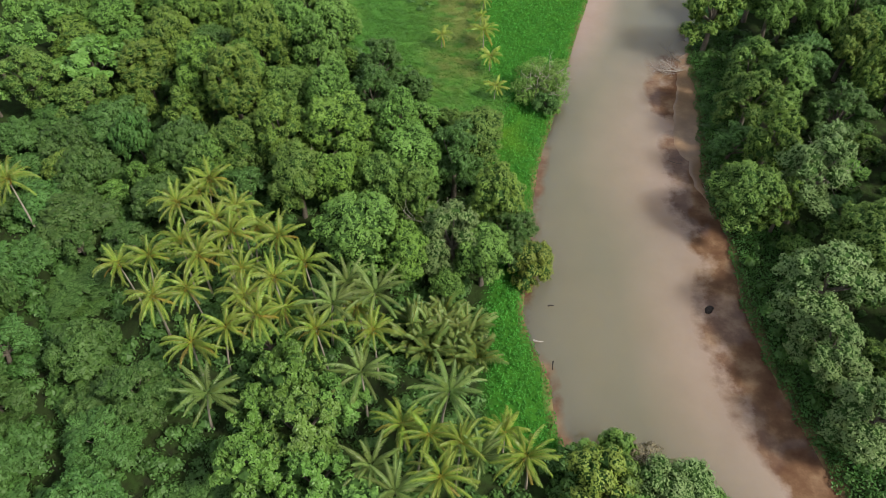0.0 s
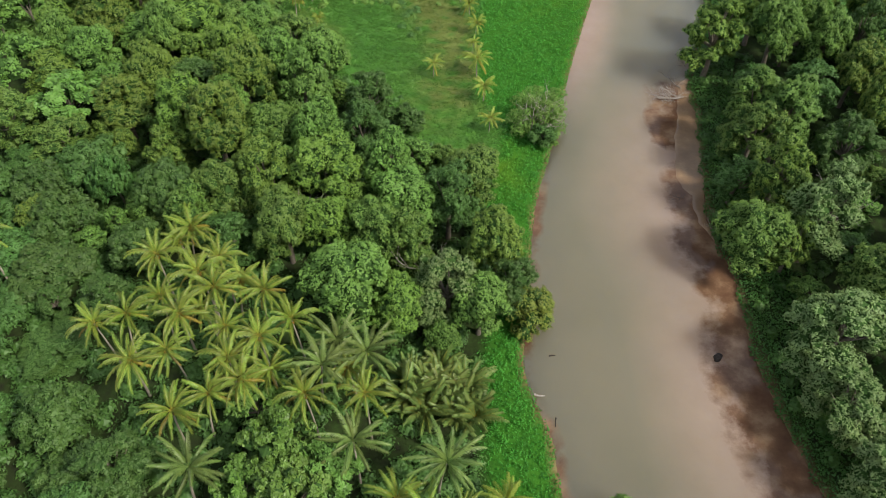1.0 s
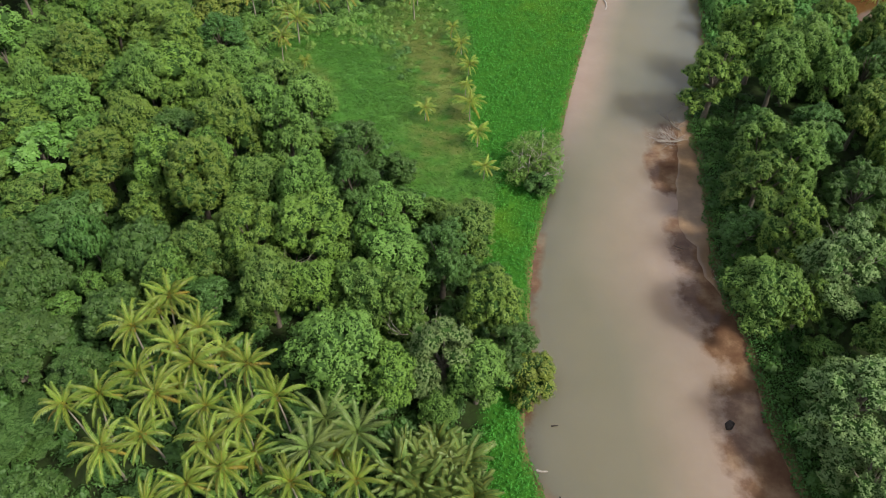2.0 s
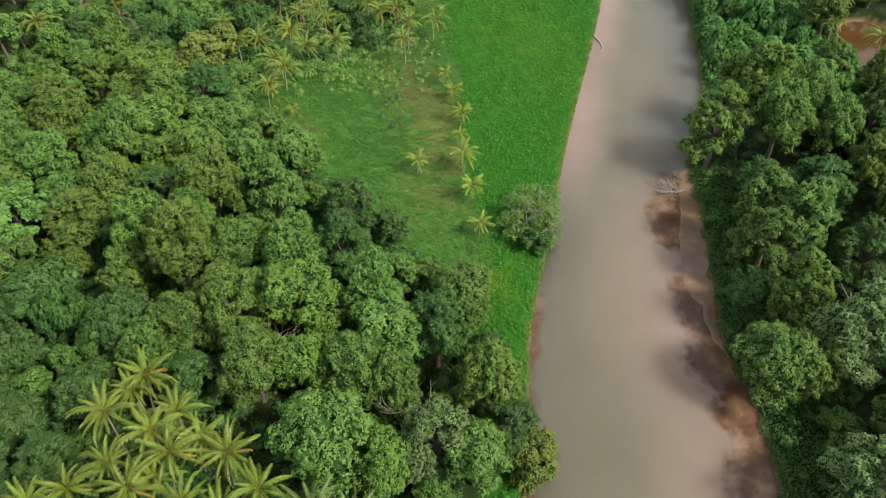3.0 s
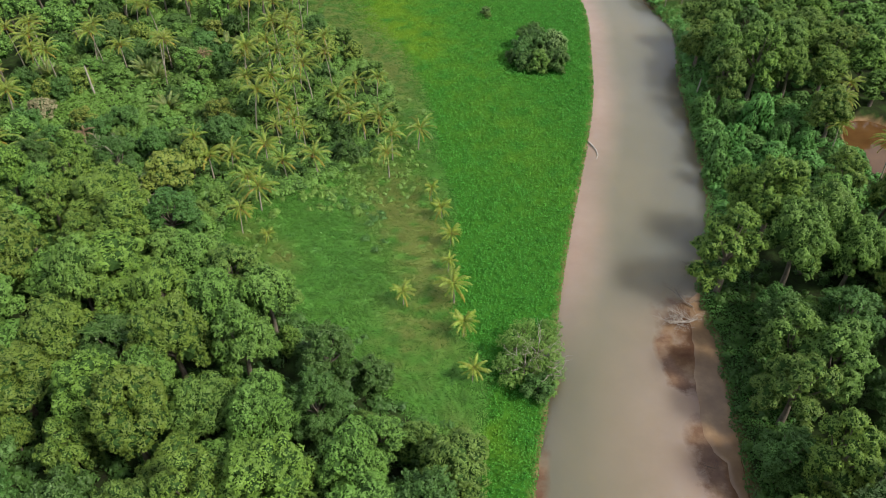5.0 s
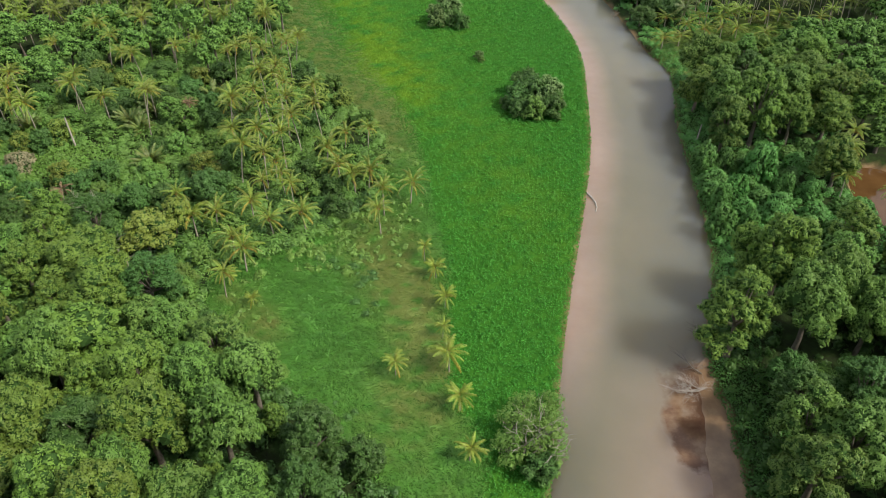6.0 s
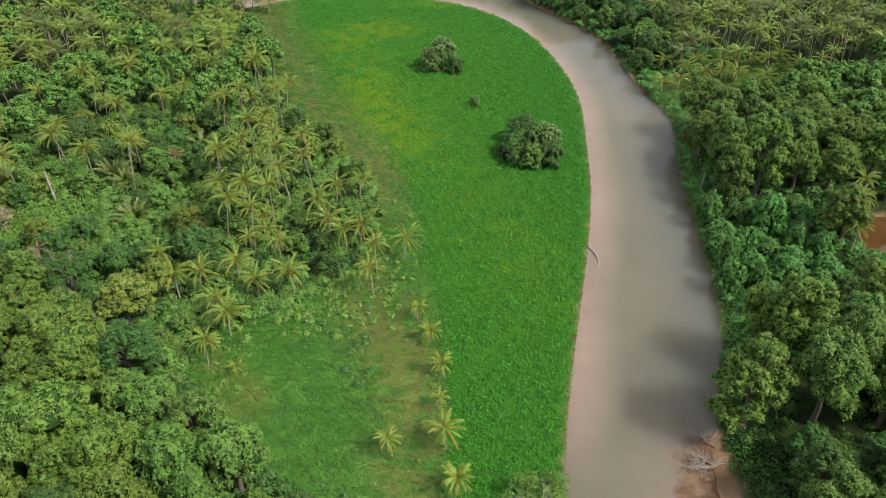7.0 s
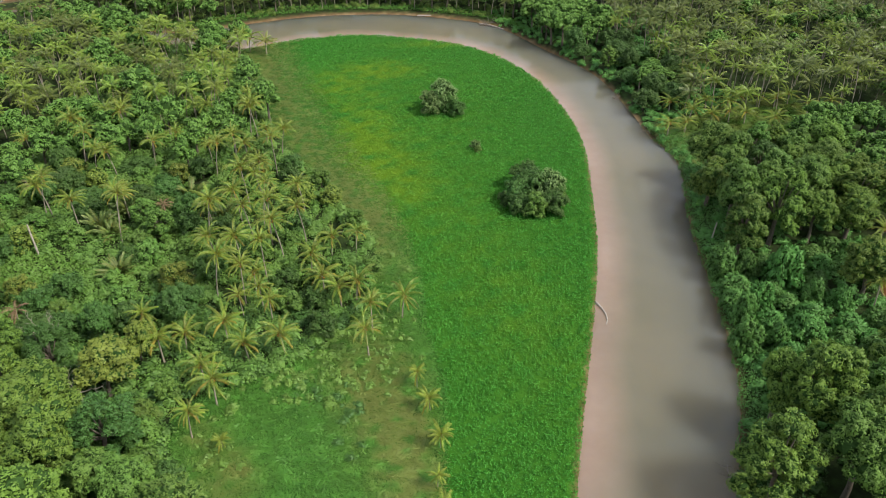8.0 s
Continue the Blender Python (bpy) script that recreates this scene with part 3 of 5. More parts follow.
def make_palm(seed, trunk, lean, fronds, count, label, old=2, fruit=True, radius=0.16, name="coconut_palm", low=-0.5, older=None):
    """A palm: a bowed, tapered trunk with a head of separate feathered fronds."""
    rng = np.random.default_rng(seed)
    root = tagged(new(name), label, "palm tree")
    t = np.linspace(0, 1, 8)
    way = rng.uniform(0, 6.28)
    bow = lean * t ** 1.7
    line = np.column_stack([bow * math.cos(way), bow * math.sin(way), t * trunk - 0.4 * (1 - t)])
    swell = radius * (1.0 - 0.35 * t + 0.5 * (1 - t) ** 6)
    head = line[-1]
    stem = Heap()
    fine = np.linspace(0, 1, 22)
    pts = np.column_stack([np.interp(fine, t, line[:, j]) for j in range(3)])
    ringed = np.interp(fine, t, swell) * (1 + 0.07 * (np.arange(22) % 2))
    stem.add(*tube(pts, ringed, 7))
    part("trunk", stem.mesh("trunk", PALM_BARK, smooth=True), root)
    for i in range(count):
        u = (i + 0.5) / count
        kind = min(5, int(u * 6))
        pool = (older or FRONDS_OLD) if i >= count - old else fronds
        m = Matrix.Translation(head) @ pose(0, 0, 0.05, rng.normal(0, 12), rng.normal(0, 6), math.degrees(i * 2.39996) + rng.normal(0, 12)) @ Matrix.Scale(rng.uniform(0.85, 1.1), 4)
        part("frond", pool[kind], root, m=m)
    if fruit:
        for k in range(6):
            a = k * 1.05 + rng.normal(0, 0.25)
            part("coconut", NUT, root, m=Matrix.Translation(head + np.array([math.cos(a) * 0.36, math.sin(a) * 0.36, rng.uniform(-0.5, -0.12)])))
    return Kind(root, 4.0, trunk, (head[0], head[1]))


def palm_arrays(seed, trunk, lean, length, count):
    """A far palm as plain arrays: trunk and fronds."""
    rng = np.random.default_rng(seed)
    t = np.linspace(0, 1, 5)
    way = rng.uniform(0, 6.28)
    line = np.column_stack([lean * t ** 1.7 * math.cos(way), lean * t ** 1.7 * math.sin(way), t * trunk - 0.4 * (1 - t)])
    stem = Heap()
    stem.add(*tube(line, 0.17 * (1 - 0.35 * t), 5))
    leaf = Heap()
    for i in range(count):
        rise = 1.25 - 1.6 * (i + 0.5) / count
        az = i * 2.39996 + rng.normal(0, 0.2)
        u = np.linspace(0, 1, 6)
        ang = rise - 1.15 * u ** 1.4
        r = np.concatenate([[0], np.cumsum(np.cos(ang[:-1]))]) * length / 5
        z = np.concatenate([[0], np.cumsum(np.sin(ang[:-1]))]) * length / 5
        d = np.array([math.cos(az), math.sin(az), 0])
        s = np.array([-math.sin(az), math.cos(az), 0])
        spine = line[-1] + d * r[:, None] + np.array([0, 0, 1]) * z[:, None]
        for side in (-1, 1):
            for k in range(11):
                q = 0.10 + 0.88 * k / 10
                p = np.array([np.interp(q, u, spine[:, j]) for j in range(3)])
                ln = 0.8 * (0.4 + math.sin(math.pi * min(1, 0.12 + 0.8 * q)))
                tip = p + s * side * ln * 0.62 + d * ln * 0.42 + np.array([0, 0, -0.45 * ln + rng.normal(0, 0.12)])
                wd = d * 0.18
                leaf.add([p - wd, p + wd, tip], [[0, 1, 2]])
    return leaf, stem


def join_plants(name, label, category, kinds, places, leaf, bark, seed):
    """Many far plants as one mesh."""
    rng = np.random.default_rng(seed)
    out = Heap()
    for x, y, which, scale in places:
        a = rng.uniform(0, 6.28)
        turn = np.array([[math.cos(a), -math.sin(a), 0], [math.sin(a), math.cos(a), 0], [0, 0, 1]]) * scale
        at = np.array([x, y, height(x, y) - 0.1])
        for heap, mat in ((kinds[which][0], 0), (kinds[which][1], 1)):
            verts = np.concatenate(heap.v) @ turn.T + at
            base = out.n
            out.v.append(verts)
            out.n += len(verts)
            for f, m in zip(heap.f, heap.m):
                out.f.append(f + base)
                out.m.append(m * 2 if mat == 0 else np.full(len(f), 1))
    return tagged(new(name, out.mesh(name, leaf, bark, CORE_SHADE)), label, category, kind="stuff")


def far_palm(seed, trunk, lean, count, label):
    leaf, stem = palm_arrays(seed, trunk, lean, 4.0, count)
    root = tagged(new("coconut_palm"), label, "palm tree")
    part("trunk", stem.mesh("trunk", PALM_BARK, smooth=True), root)
    part("crown", leaf.mesh("crown", LEAF["frond"]), root)
    return Kind(root, 4.0, trunk)


def branch(rng, heap, start, way, length, rad, level, droop=0.0):
    """A bare limb that forks."""
    p1 = start + way * length * 0.5 + rng.normal(0, 0.06, 3) * length
    p2 = start + way * length + rng.normal(0, 0.08, 3) * length - np.array([0, 0, droop * length])
    heap.add(*tube([start, p1, p2], [rad, rad * 0.75, rad * 0.5], 5))
    if level:
        for k in range(3):
            side = unit(way + rng.normal(0, 0.55, 3))
            branch(rng, heap, p1 if k == 0 else p2, side, length * rng.uniform(0.55, 0.8), rad * 0.5, level - 1, droop)


# ---- plants: the kinds that grow here ----
ROUND = [make_tree(100 + i, R, top, dep, lob, 14500, 0.30, 0.21, k, lab, low=-0.4)
         for i, (R, top, dep, lob, k, lab) in enumerate([(5.8, 16.0, 7.0, 12, "mid", "tall broadleaf tree with a dense rounded green crown"), (5.6, 16.0, 6.8, 16, "olive", "broadleaf tree with a lumpy olive-green crown"),
                                                        (6.0, 16.0, 6.6, 18, "mid", "spreading broadleaf tree with a thick mid-green crown"), (5.8, 16.0, 7.0, 14, "olive", "broad-crowned forest tree with yellowish green leaves"),
                                                        (5.0, 16.0, 7.2, 11, "bright", "forest tree with a full crown of fresh green leaves")])]
WILD = [make_tree(120 + i, 5.5, 16.0, 8.0, n + 3, 13500, 0.29, 0.20, k, lab, limbs=12, spread=(0.26, 0.38), low=-0.6)
        for i, (n, k, lab) in enumerate([(17, "grey", "open-crowned tree with grey-green leaves and pale limbs"), (19, "mid", "ragged broadleaf tree with an uneven green crown"), (18, "deep", "dark green broadleaf tree with gaps in its crown"),
                                         (18, "olive", "tall river-bank tree with a ragged olive-green crown")])]
DRAPED = [make_tree(140 + i, 5.6, 9.0, 4.6, 15, 11500, 0.32, 0.24, k, lab, low=-0.1, tuft=1.3, spread=(0.26, 0.46), knobs=10)
          for i, (k, lab) in enumerate([("deep", "low forest tree smothered in dark green creeper"), ("drape", "creeper-covered tree with a soft green crown"), ("drape", "bushy forest tree with dense mid-green leaves")])]
BIGLEAF = [make_tree(160, 5.4, 13.0, 5.6, 20, 5200, 0.60, 0.40, "glossy", "large-leaved tree with a bright light-green crown", four=True, spread=(0.20, 0.34), limbs=10, gap=0.25)]
MOUND = [make_tree(180 + i, 4.2, 5.5, 5.2, 20, 5200, 0.42, 0.32, k, lab, limbs=3, low=-0.05, tuft=1.5, spread=(0.28, 0.42), name="creeper_mound")
         for i, (k, lab) in enumerate([("mound", "mound of blue-green creeper over bushes"), ("mound", "dense thicket draped in deep green creeper")])]
PALE = [make_tree(166, 4.0, 7.0, 3.8, 12, 4200, 0.40, 0.26, "withered", "small tree with a thin pale pinkish-brown crown", low=-0.3),
        make_tree(165, 4.4, 11.0, 5.0, 14, 5200, 0.40, 0.28, "yellow", "broadleaf tree with a thin yellowish-brown crown", low=-0.3)]
SMALL = [make_tree(170 + i, 2.3 + 0.4 * i, 4.6 + 0.6 * i, 2.6 + 0.3 * i, 11, 4200, 0.29, 0.20, k, lab, limbs=4, name="small_tree", tuft=0.9, low=-0.7, gap=0.15)
         for i, (k, lab) in enumerate([("mid", "small bushy tree with mid-green leaves"), ("bright", "young tree with light green leaves"), ("deep", "small dark green tree in the undergrowth"), ("yellow", "small tree with yellowish leaves"), ("grey", "bushy grey-green tree with drooping twigs")])]
AIRY = [make_tree(186 + i, 2.9, 5.4, 3.2, 13, 2700, 0.27, 0.18, k, lab, limbs=13, name="small_tree", tuft=0.9, low=-0.6, gap=0.35, airy=True)
        for i, (k, lab) in enumerate([("mid", "thin-crowned small tree with green leaves and bare limbs"), ("withered", "thin small tree with pale dry twigs")])]
FAR = [make_tree(190 + i, 4.0 + 0.5 * i, 10.0 + i, 4.4, 7, 1900, 0.46, 0.32, "drape", "", limbs=2, joined=True, tuft=1.5, knobs=5) for i in range(3)]
FAR_PALMS = [far_palm(195 + i, h, ln, 17, lab) for i, (h, ln, lab) in enumerate([(9.0, 1.0, "distant coconut palm with a ragged head of fronds"), (12.0, 2.0, "tall distant coconut palm on a thin bare trunk"), (6.5, 0.6, "distant coconut palm with yellow-green fronds")])]
FAR_PALM_ARRAYS = [palm_arrays(205 + i, h, ln, 4.3, 20) for i, (h, ln) in enumerate([(9.0, 1.0), (12.0, 2.0), (7.0, 0.8)])]
FRONDS_NIPA = [frond_mesh(50 + i, 5.6, rise, 0.95, "frond_dark", width=0.10, blade=0.85, stations=34) for i, rise in enumerate((1.4, 1.3, 1.2, 1.05, 0.9, 0.7))]
FRONDS_DRY = [frond_mesh(60 + i, 3.2, rise, 1.4, "dry", stem=LEAF["dry"]) for i, rise in enumerate((0.9, 0.6, 0.3, 0.0, -0.3, -0.6))]
PALMS = [make_palm(200 + i, h, ln, FRONDS, n, lab, old=o)
         for i, (h, ln, n, o, lab) in enumerate([(9.0, 0.8, 24, 3, "coconut palm with a full head of yellow-green fronds"), (10.5, 1.5, 25, 2, "tall coconut palm with arching green fronds"),
                                                 (7.5, 0.5, 23, 4, "coconut palm with some yellowing lower fronds"), (13.5, 2.2, 22, 3, "very tall slender coconut palm with a bare pale trunk")])]
DARKPALMS = [make_palm(220 + i, h, 1.0, FRONDS_DARK, 20, "coconut palm with dull grey-green fronds", old=0, fruit=False) for i, h in enumerate((7.0, 9.5))]
NIPA = [make_palm(240 + i, 0.9, 0.2, FRONDS_NIPA, 24, "stemless swamp palm with long upright dull green fronds", old=1, fruit=False, radius=0.3, name="swamp_palm", older=FRONDS_NIPA) for i in range(2)]
DEADPALM = [make_palm(245, 7.0, 0.6, FRONDS_DRY, 14, "dead palm with dry grey-brown fronds", old=0, fruit=False)]
PALMS += [make_palm(210, 5.2, 0.5, FRONDS, 18, "low coconut palm with spreading yellow-green fronds", old=2)]
YOUNG = [make_palm(230 + i, h, 0.3, FRONDS_YOUNG, 22, "young coconut palm with a short trunk in rough grass", old=1, fruit=False, radius=0.13) for i, h in enumerate((2.6, 4.2))]

# ---- plants: where the main ones stand ----
TAKEN = []


def plant(kind, x, y, reach, wide=1.0, tall=None, turn=None, group=""):
    ob = kind.put(x, y, (x * 37 + y * 71) % 360 if turn is None else turn, wide, wide if tall is None else tall)
    TAKEN.append((x, y, reach))
    return tagged(ob, group=group)


def plant_tree(kind, x, y, top, reach, group=""):
    """A tree grown to the height and the crown's radius that are given."""
    plant(kind, x, y, reach, reach / kind.reach, (top - height(x, y)) / kind.top, group=group)


def plant_palm(kinds, x, y, top, group="", grow=1.0):
    """A palm whose head stands over the place given."""
    tall = top - height(x, y)
    kind = min(kinds, key=lambda k: abs(k.top - tall))
    scale = min(1.2, max(0.8, tall / kind.top))
    turn = (x * 37 + y * 71) % 360
    c, s = math.cos(radians(turn)), math.sin(radians(turn))
    hx, hy = kind.head
    wide = scale * grow
    plant(kind, x - (hx * c - hy * s) * wide, y - (hx * s + hy * c) * wide, 2.0, wide, scale, turn, group)


GROVE = [(-39.4, 83.2), (-37.3, 87.4), (-35.8, 89.4), (-30.6, 83.7), (-32.8, 80.1), (-26.7, 79.7), (-22.8, 77.3), (-18.5, 72.5), (-29.8, 77.1), (-37.7, 76.9), (-41.2, 73.0), (-45.5, 71.6), (-33.7, 72.4), (-27.5, 71.5), (-22.4, 69.3), (-34.5, 67.3), (-38.4, 64.8), (-31.9, 58.4), (-25.9, 65.8), (-27.5, 60.6), (-67.2, 87.6), (-31.6, 74.7), (-23.6, 62.4)]
GROVE_EAST = [(-12.0, 69.7), (-10.3, 65.7), (-7.7, 67.3), (-7.6, 61.3), (-28.6, 51.5), (-15.4, 60.7), (-8.7, 54.5), (-3.0, 47.5), (3.0, 51.3), (4.4, 44.5), (-6.6, 41.7), (12.3, 42.4), (-3.4, 38.2), (-20.8, 65.5), (-13.5, 65.1), (0.5, 45.6), (6.8, 43.4), (2.0, 39.7)]
FIELD = [(1.5, 144.9), (10.6, 145.5), (11.8, 136.6), (12.6, 126.6), (10.3, 153.3), (11.4, 161.7), (9.9, 170.4), (8.1, 176.5), (-29.9, 169.8), (-24.7, 163.4)]
RIDGE = [(-26.1, 196.7), (-23.5, 183.8), (-17.0, 185.2), (-19.9, 195.0), (-34.7, 187.4), (-39.4, 185.9), (-43.5, 192.4), (-30.2, 178.1), (-27.2, 173.9), (-29.7, 165.9), (-8.8, 218.6), (-12.7, 211.1), (-3.3, 218.4), (-6.8, 199.7), (-2.8, 200.4), (-1.1, 184.6), (6.5, 195.7), (-92.7, 216.3), (-86.1, 192.1), (-78.6, 191.9), (-27.8, 189.7), (-22.4, 199.4), (-24.4, 206.1), (-10.1, 203.0), (-0.1, 192.4)]
RIDGE_TALL = [(-30.7, 204.1), (-34.6, 213.9), (-28.1, 221.9), (-23.2, 226.3), (-23.3, 211.5), (-16.2, 220.7), (-85.0, 225.7), (-90.6, 230.0), (-56.9, 229.2), (-36.3, 226.6), (-17.4, 235.3), (-77.0, 238.9), (-28.3, 211.1), (-32.2, 233.2), (-27.4, 236.6), (-21.3, 216.8), (-26.1, 202.6), (-39.1, 254.3), (-31.5, 241.5), (-37.1, 264.3), (-25.8, 256.6), (-34.6, 279.1), (-59.8, 235.2), (-75.0, 263.6), (-77.5, 236.5), (-67.9, 256.4), (-24.4, 232.5)]
BIG_LEAVED = [(-22.5, 61.6, 0.7), (-17.6, 55.2, 0.95), (-12.0, 52.6, 0.8), (-22.6, 50.2, 0.7), (-16.6, 47.4, 0.95), (-21.6, 42.6, 0.85), (-14.0, 41.0, 0.8)]
for i, (x, y) in enumerate(GROVE):
    plant_palm(PALMS[:4], x, y, (13.2, 11.5, 12.4, 12.0)[i % 4], "palm grove")
for i, (x, y) in enumerate(GROVE_EAST):
    plant_palm((DARKPALMS, PALMS[:3])[i % 2], x, y, (11.0, 10.0, 11.8)[i % 3], "palm grove")
for i, (x, y) in enumerate(FIELD):
    plant_palm(YOUNG, x, y, (4.6, 5.6, 5.0)[i % 3] * (0.75 if y > 150 else 1.0), "young palms in the field", 0.70 if y > 150 else 0.95)
plant_palm(YOUNG, 10.6, 49.0, 5.4, "palm grove", 0.95)
for i, (x, y) in enumerate(RIDGE):
    plant_palm(PALMS, x, y, (8.2, 7.0, 7.6)[i % 3], "palms at the field's edge", 0.95)
for i, (x, y) in enumerate(RIDGE_TALL):
    plant_palm(PALMS, x, y, (13.0, 11.5, 14.0)[i % 3], "palms at the field's edge", 0.95)

for x, y, top in ((-91.8, 233.6, 13.5), (-98.6, 237.2, 14.0), (-90.6, 212.5, 9.5), (-85.4, 190.5, 9.5), (-59.6, 238.9, 9.0)):
    plant_palm(PALMS, x, y, top, "palms among the shrubs")
for x, y, s in ((-63.9, 232.3, 1.0), (-45.5, 245.5, 1.1), (-88.6, 231.0, 0.9), (-60.8, 229.5, 0.85)):
    plant(NIPA[1], x, y, 2.4, s, group="swamp palms among the shrubs")

# west of the river: place, height of the top, radius of the crown, kind
WEST_TREES = [(-23.3, 127.8, 18.5, 4.6, ROUND[4]), (-36.1, 113, 20, 5.4, ROUND[1]), (-51.5, 131, 16.8, 5.6, ROUND[3]), (-67.2, 124, 14.2, 7.0, BIGLEAF[0]), (-17, 101.5, 19, 6.0, ROUND[3]),
              (-11.5, 80, 16.8, 6.4, ROUND[0]), (3.8, 80.5, 16.3, 5.2, WILD[0]), (11.5, 89, 15, 4.6, ROUND[1]), (-6.3, 105.5, 18, 4.6, WILD[1]), (-58, 110.5, 10.2, 6.2, DRAPED[2]),
              (-26, 101.5, 19, 5.2, WILD[3]), (-57.5, 87, 8.4, 6.6, DRAPED[1]), (-33.7, 128, 20, 5.6, ROUND[3]), (-43, 119, 18.5, 5.0, ROUND[1]), (4, 98, 17, 4.8, WILD[2]),
              (-48, 147, 17, 6.4, ROUND[1]), (-68, 152, 17.5, 6.4, ROUND[3])]
WEST_TREES += [(-46.5, 177, 12.2, 5.2, PALE[1]), (-43.0, 185, 10.5, 3.2, PALE[1]), (-84.4, 213.5, 6.0, 3.6, PALE[0]), (-3, 89.5, 15, 4.2, WILD[1]), (-55, 167.5, 15.5, 6.8, ROUND[3]), (-52, 143, 18.6, 5.2, ROUND[0]), (8.5, 78.5, 13, 4.6, ROUND[0]), (13.5, 82.5, 12, 4.2, WILD[2]),
               (-7, 92, 15.5, 4.8, ROUND[2]), (-22, 92, 16, 5.0, ROUND[0]), (-33, 101, 15.5, 4.6, ROUND[2]), (-43, 103, 13, 5.2, DRAPED[2]), (-20, 115.5, 16.5, 5.0, ROUND[2]), (-11, 117, 14.5, 4.6, WILD[2]),
               (-28, 138, 15.5, 5.2, ROUND[2]), (-38, 138.5, 17, 5.4, ROUND[3]), (-2, 112, 11, 4.0, WILD[1]), (-59, 98, 10, 5.5, DRAPED[0]), (-46, 92, 9.5, 5.0, DRAPED[1]), (-50, 60, 10, 5.2, DRAPED[0])]
for x, y, top, reach, kind in WEST_TREES:
    plant_tree(kind, x, y, top, reach)
# east of the river
EAST_TREES = [(59.8, 145.5, 19.5, 6.0, WILD[3]), (67, 137, 9.5, 3.6, WILD[2]), (65.5, 118, 20, 5.2, ROUND[4]), (59.5, 115.5, 17, 5.2, WILD[1]), (59.5, 103, 19.5, 5.2, WILD[3]), (52.6, 91.8, 14.6, 5.8, ROUND[0]),
              (54.5, 106, 12, 4.4, WILD[2]), (63, 93, 21, 6.0, WILD[0]), (59.5, 72, 17.5, 7.4, WILD[0]), (59, 90, 14, 3.6, WILD[3]), (71.5, 145, 21, 5.6, ROUND[0]), (58, 61, 13, 5.6, WILD[0]),
              (61.5, 122.5, 18.5, 5.2, WILD[1]), (82.6, 212, 17.5, 4.6, WILD[1]), (91, 214.5, 21.5, 5.4, WILD[3]), (87.5, 200, 11, 4.2, MOUND[0]), (101.7, 194, 15.5, 4.8, ROUND[1])]
EAST_TREES += [(72, 157.5, 21, 5.6, ROUND[1]), (77, 149, 22, 5.4, ROUND[0]), (68, 162.5, 16.5, 4.4, ROUND[3]), (85.5, 222, 19, 4.6, ROUND[4]), (60.5, 51, 15, 6.2, WILD[0]), (68, 80, 17, 6.0, ROUND[2]), (64, 131, 14, 4.6, WILD[2]),
               (93, 226, 17, 5.0, WILD[1]), (104, 228, 17, 5.5, ROUND[0]), (98, 240, 16, 5.5, WILD[2]), (110, 216, 15, 5.0, ROUND[3]), (90, 238, 15, 4.6, ROUND[2]), (93.5, 243, 17, 4.4, ROUND[4]), (86.5, 227, 18, 4.2, ROUND[4]), (97.5, 230, 18, 4.6, ROUND[4]), (74, 130, 16, 5.4, WILD[2]), (76, 112, 16, 5.6, WILD[2]), (84, 158, 18, 5.6, WILD[1])]
for x, y, top, reach, kind in EAST_TREES:
    plant_tree(kind, x, y, top, reach)
for x, y, s in BIG_LEAVED:
    plant(BIGLEAF[0], x, y, 4.0, s)

for i, (x, y) in enumerate(((-1.6, 69.0), (2.7, 71.2), (6.2, 68.1), (0.2, 63.8), (4.4, 62.9), (7.6, 63.2), (2.7, 67.0), (-2.6, 65.8), (5.6, 65.6), (0.8, 68.2))):
    plant(NIPA[i % 2], x, y, 2.2, 0.85 + 0.06 * (i % 4), group="swamp palm thicket")
for i, (x, y) in enumerate(((-49.2, 235.0), (-55.0, 214.0), (-36.0, 236.0), (-60.0, 240.0), (-69.0, 196.1))):
    plant((DEADPALM + NIPA + DEADPALM)[(0, 1, 2, 1, 3)[i]], x, y, 2.2, 0.9)
for x, y, k, s in ((40.8, 242.5, 2, 1.4), (36.4, 240.6, 2, 1.1), (44.8, 240.4, 4, 1.1), (40.5, 247.5, 2, 1.3), (40.4, 234.6, 0, 1.3), (45.0, 235.4, 2, 1.1), (36.2, 235.6, 2, 0.9), (48.2, 238.6, 0, 0.7), (33.6, 238.6, 2, 0.7)):
    plant(SMALL[k], x, y, 2.5, s, 1.1 * s, group="trees in the meadow")
for x, y, k, s in ((21.6, 298.0, 4, 1.25), (17.8, 295.5, 4, 0.95), (25.6, 293.5, 2, 0.9), (29.5, 270.0, 4, 0.42), (29.7, 268.6, 1, 0.38)):
    plant(SMALL[k], x, y, 2.5, s, 1.1 * s, group="trees in the meadow")
for x, y, k, s in ((22.8, 123.2, 2, 0.85), (25.4, 124.6, 0, 0.7), (16.8, 80.5, 3, 1.1), (18.0, 83.0, 3, 0.8), (21.5, 46.6, 0, 1.35), (25.3, 47.0, 0, 1.3), (22.4, 42.7, 3, 1.4), (26.1, 42.2, 0, 1.4), (30.6, 42.6, 4, 1.1), (34.2, 42.6, 4, 1.0), (36.6, 41.2, 1, 1.0), (39.0, 40.2, 1, 0.9), (18.6, 43.6, 2, 1.2)):
    plant(SMALL[k], x, y, 2.5, s)

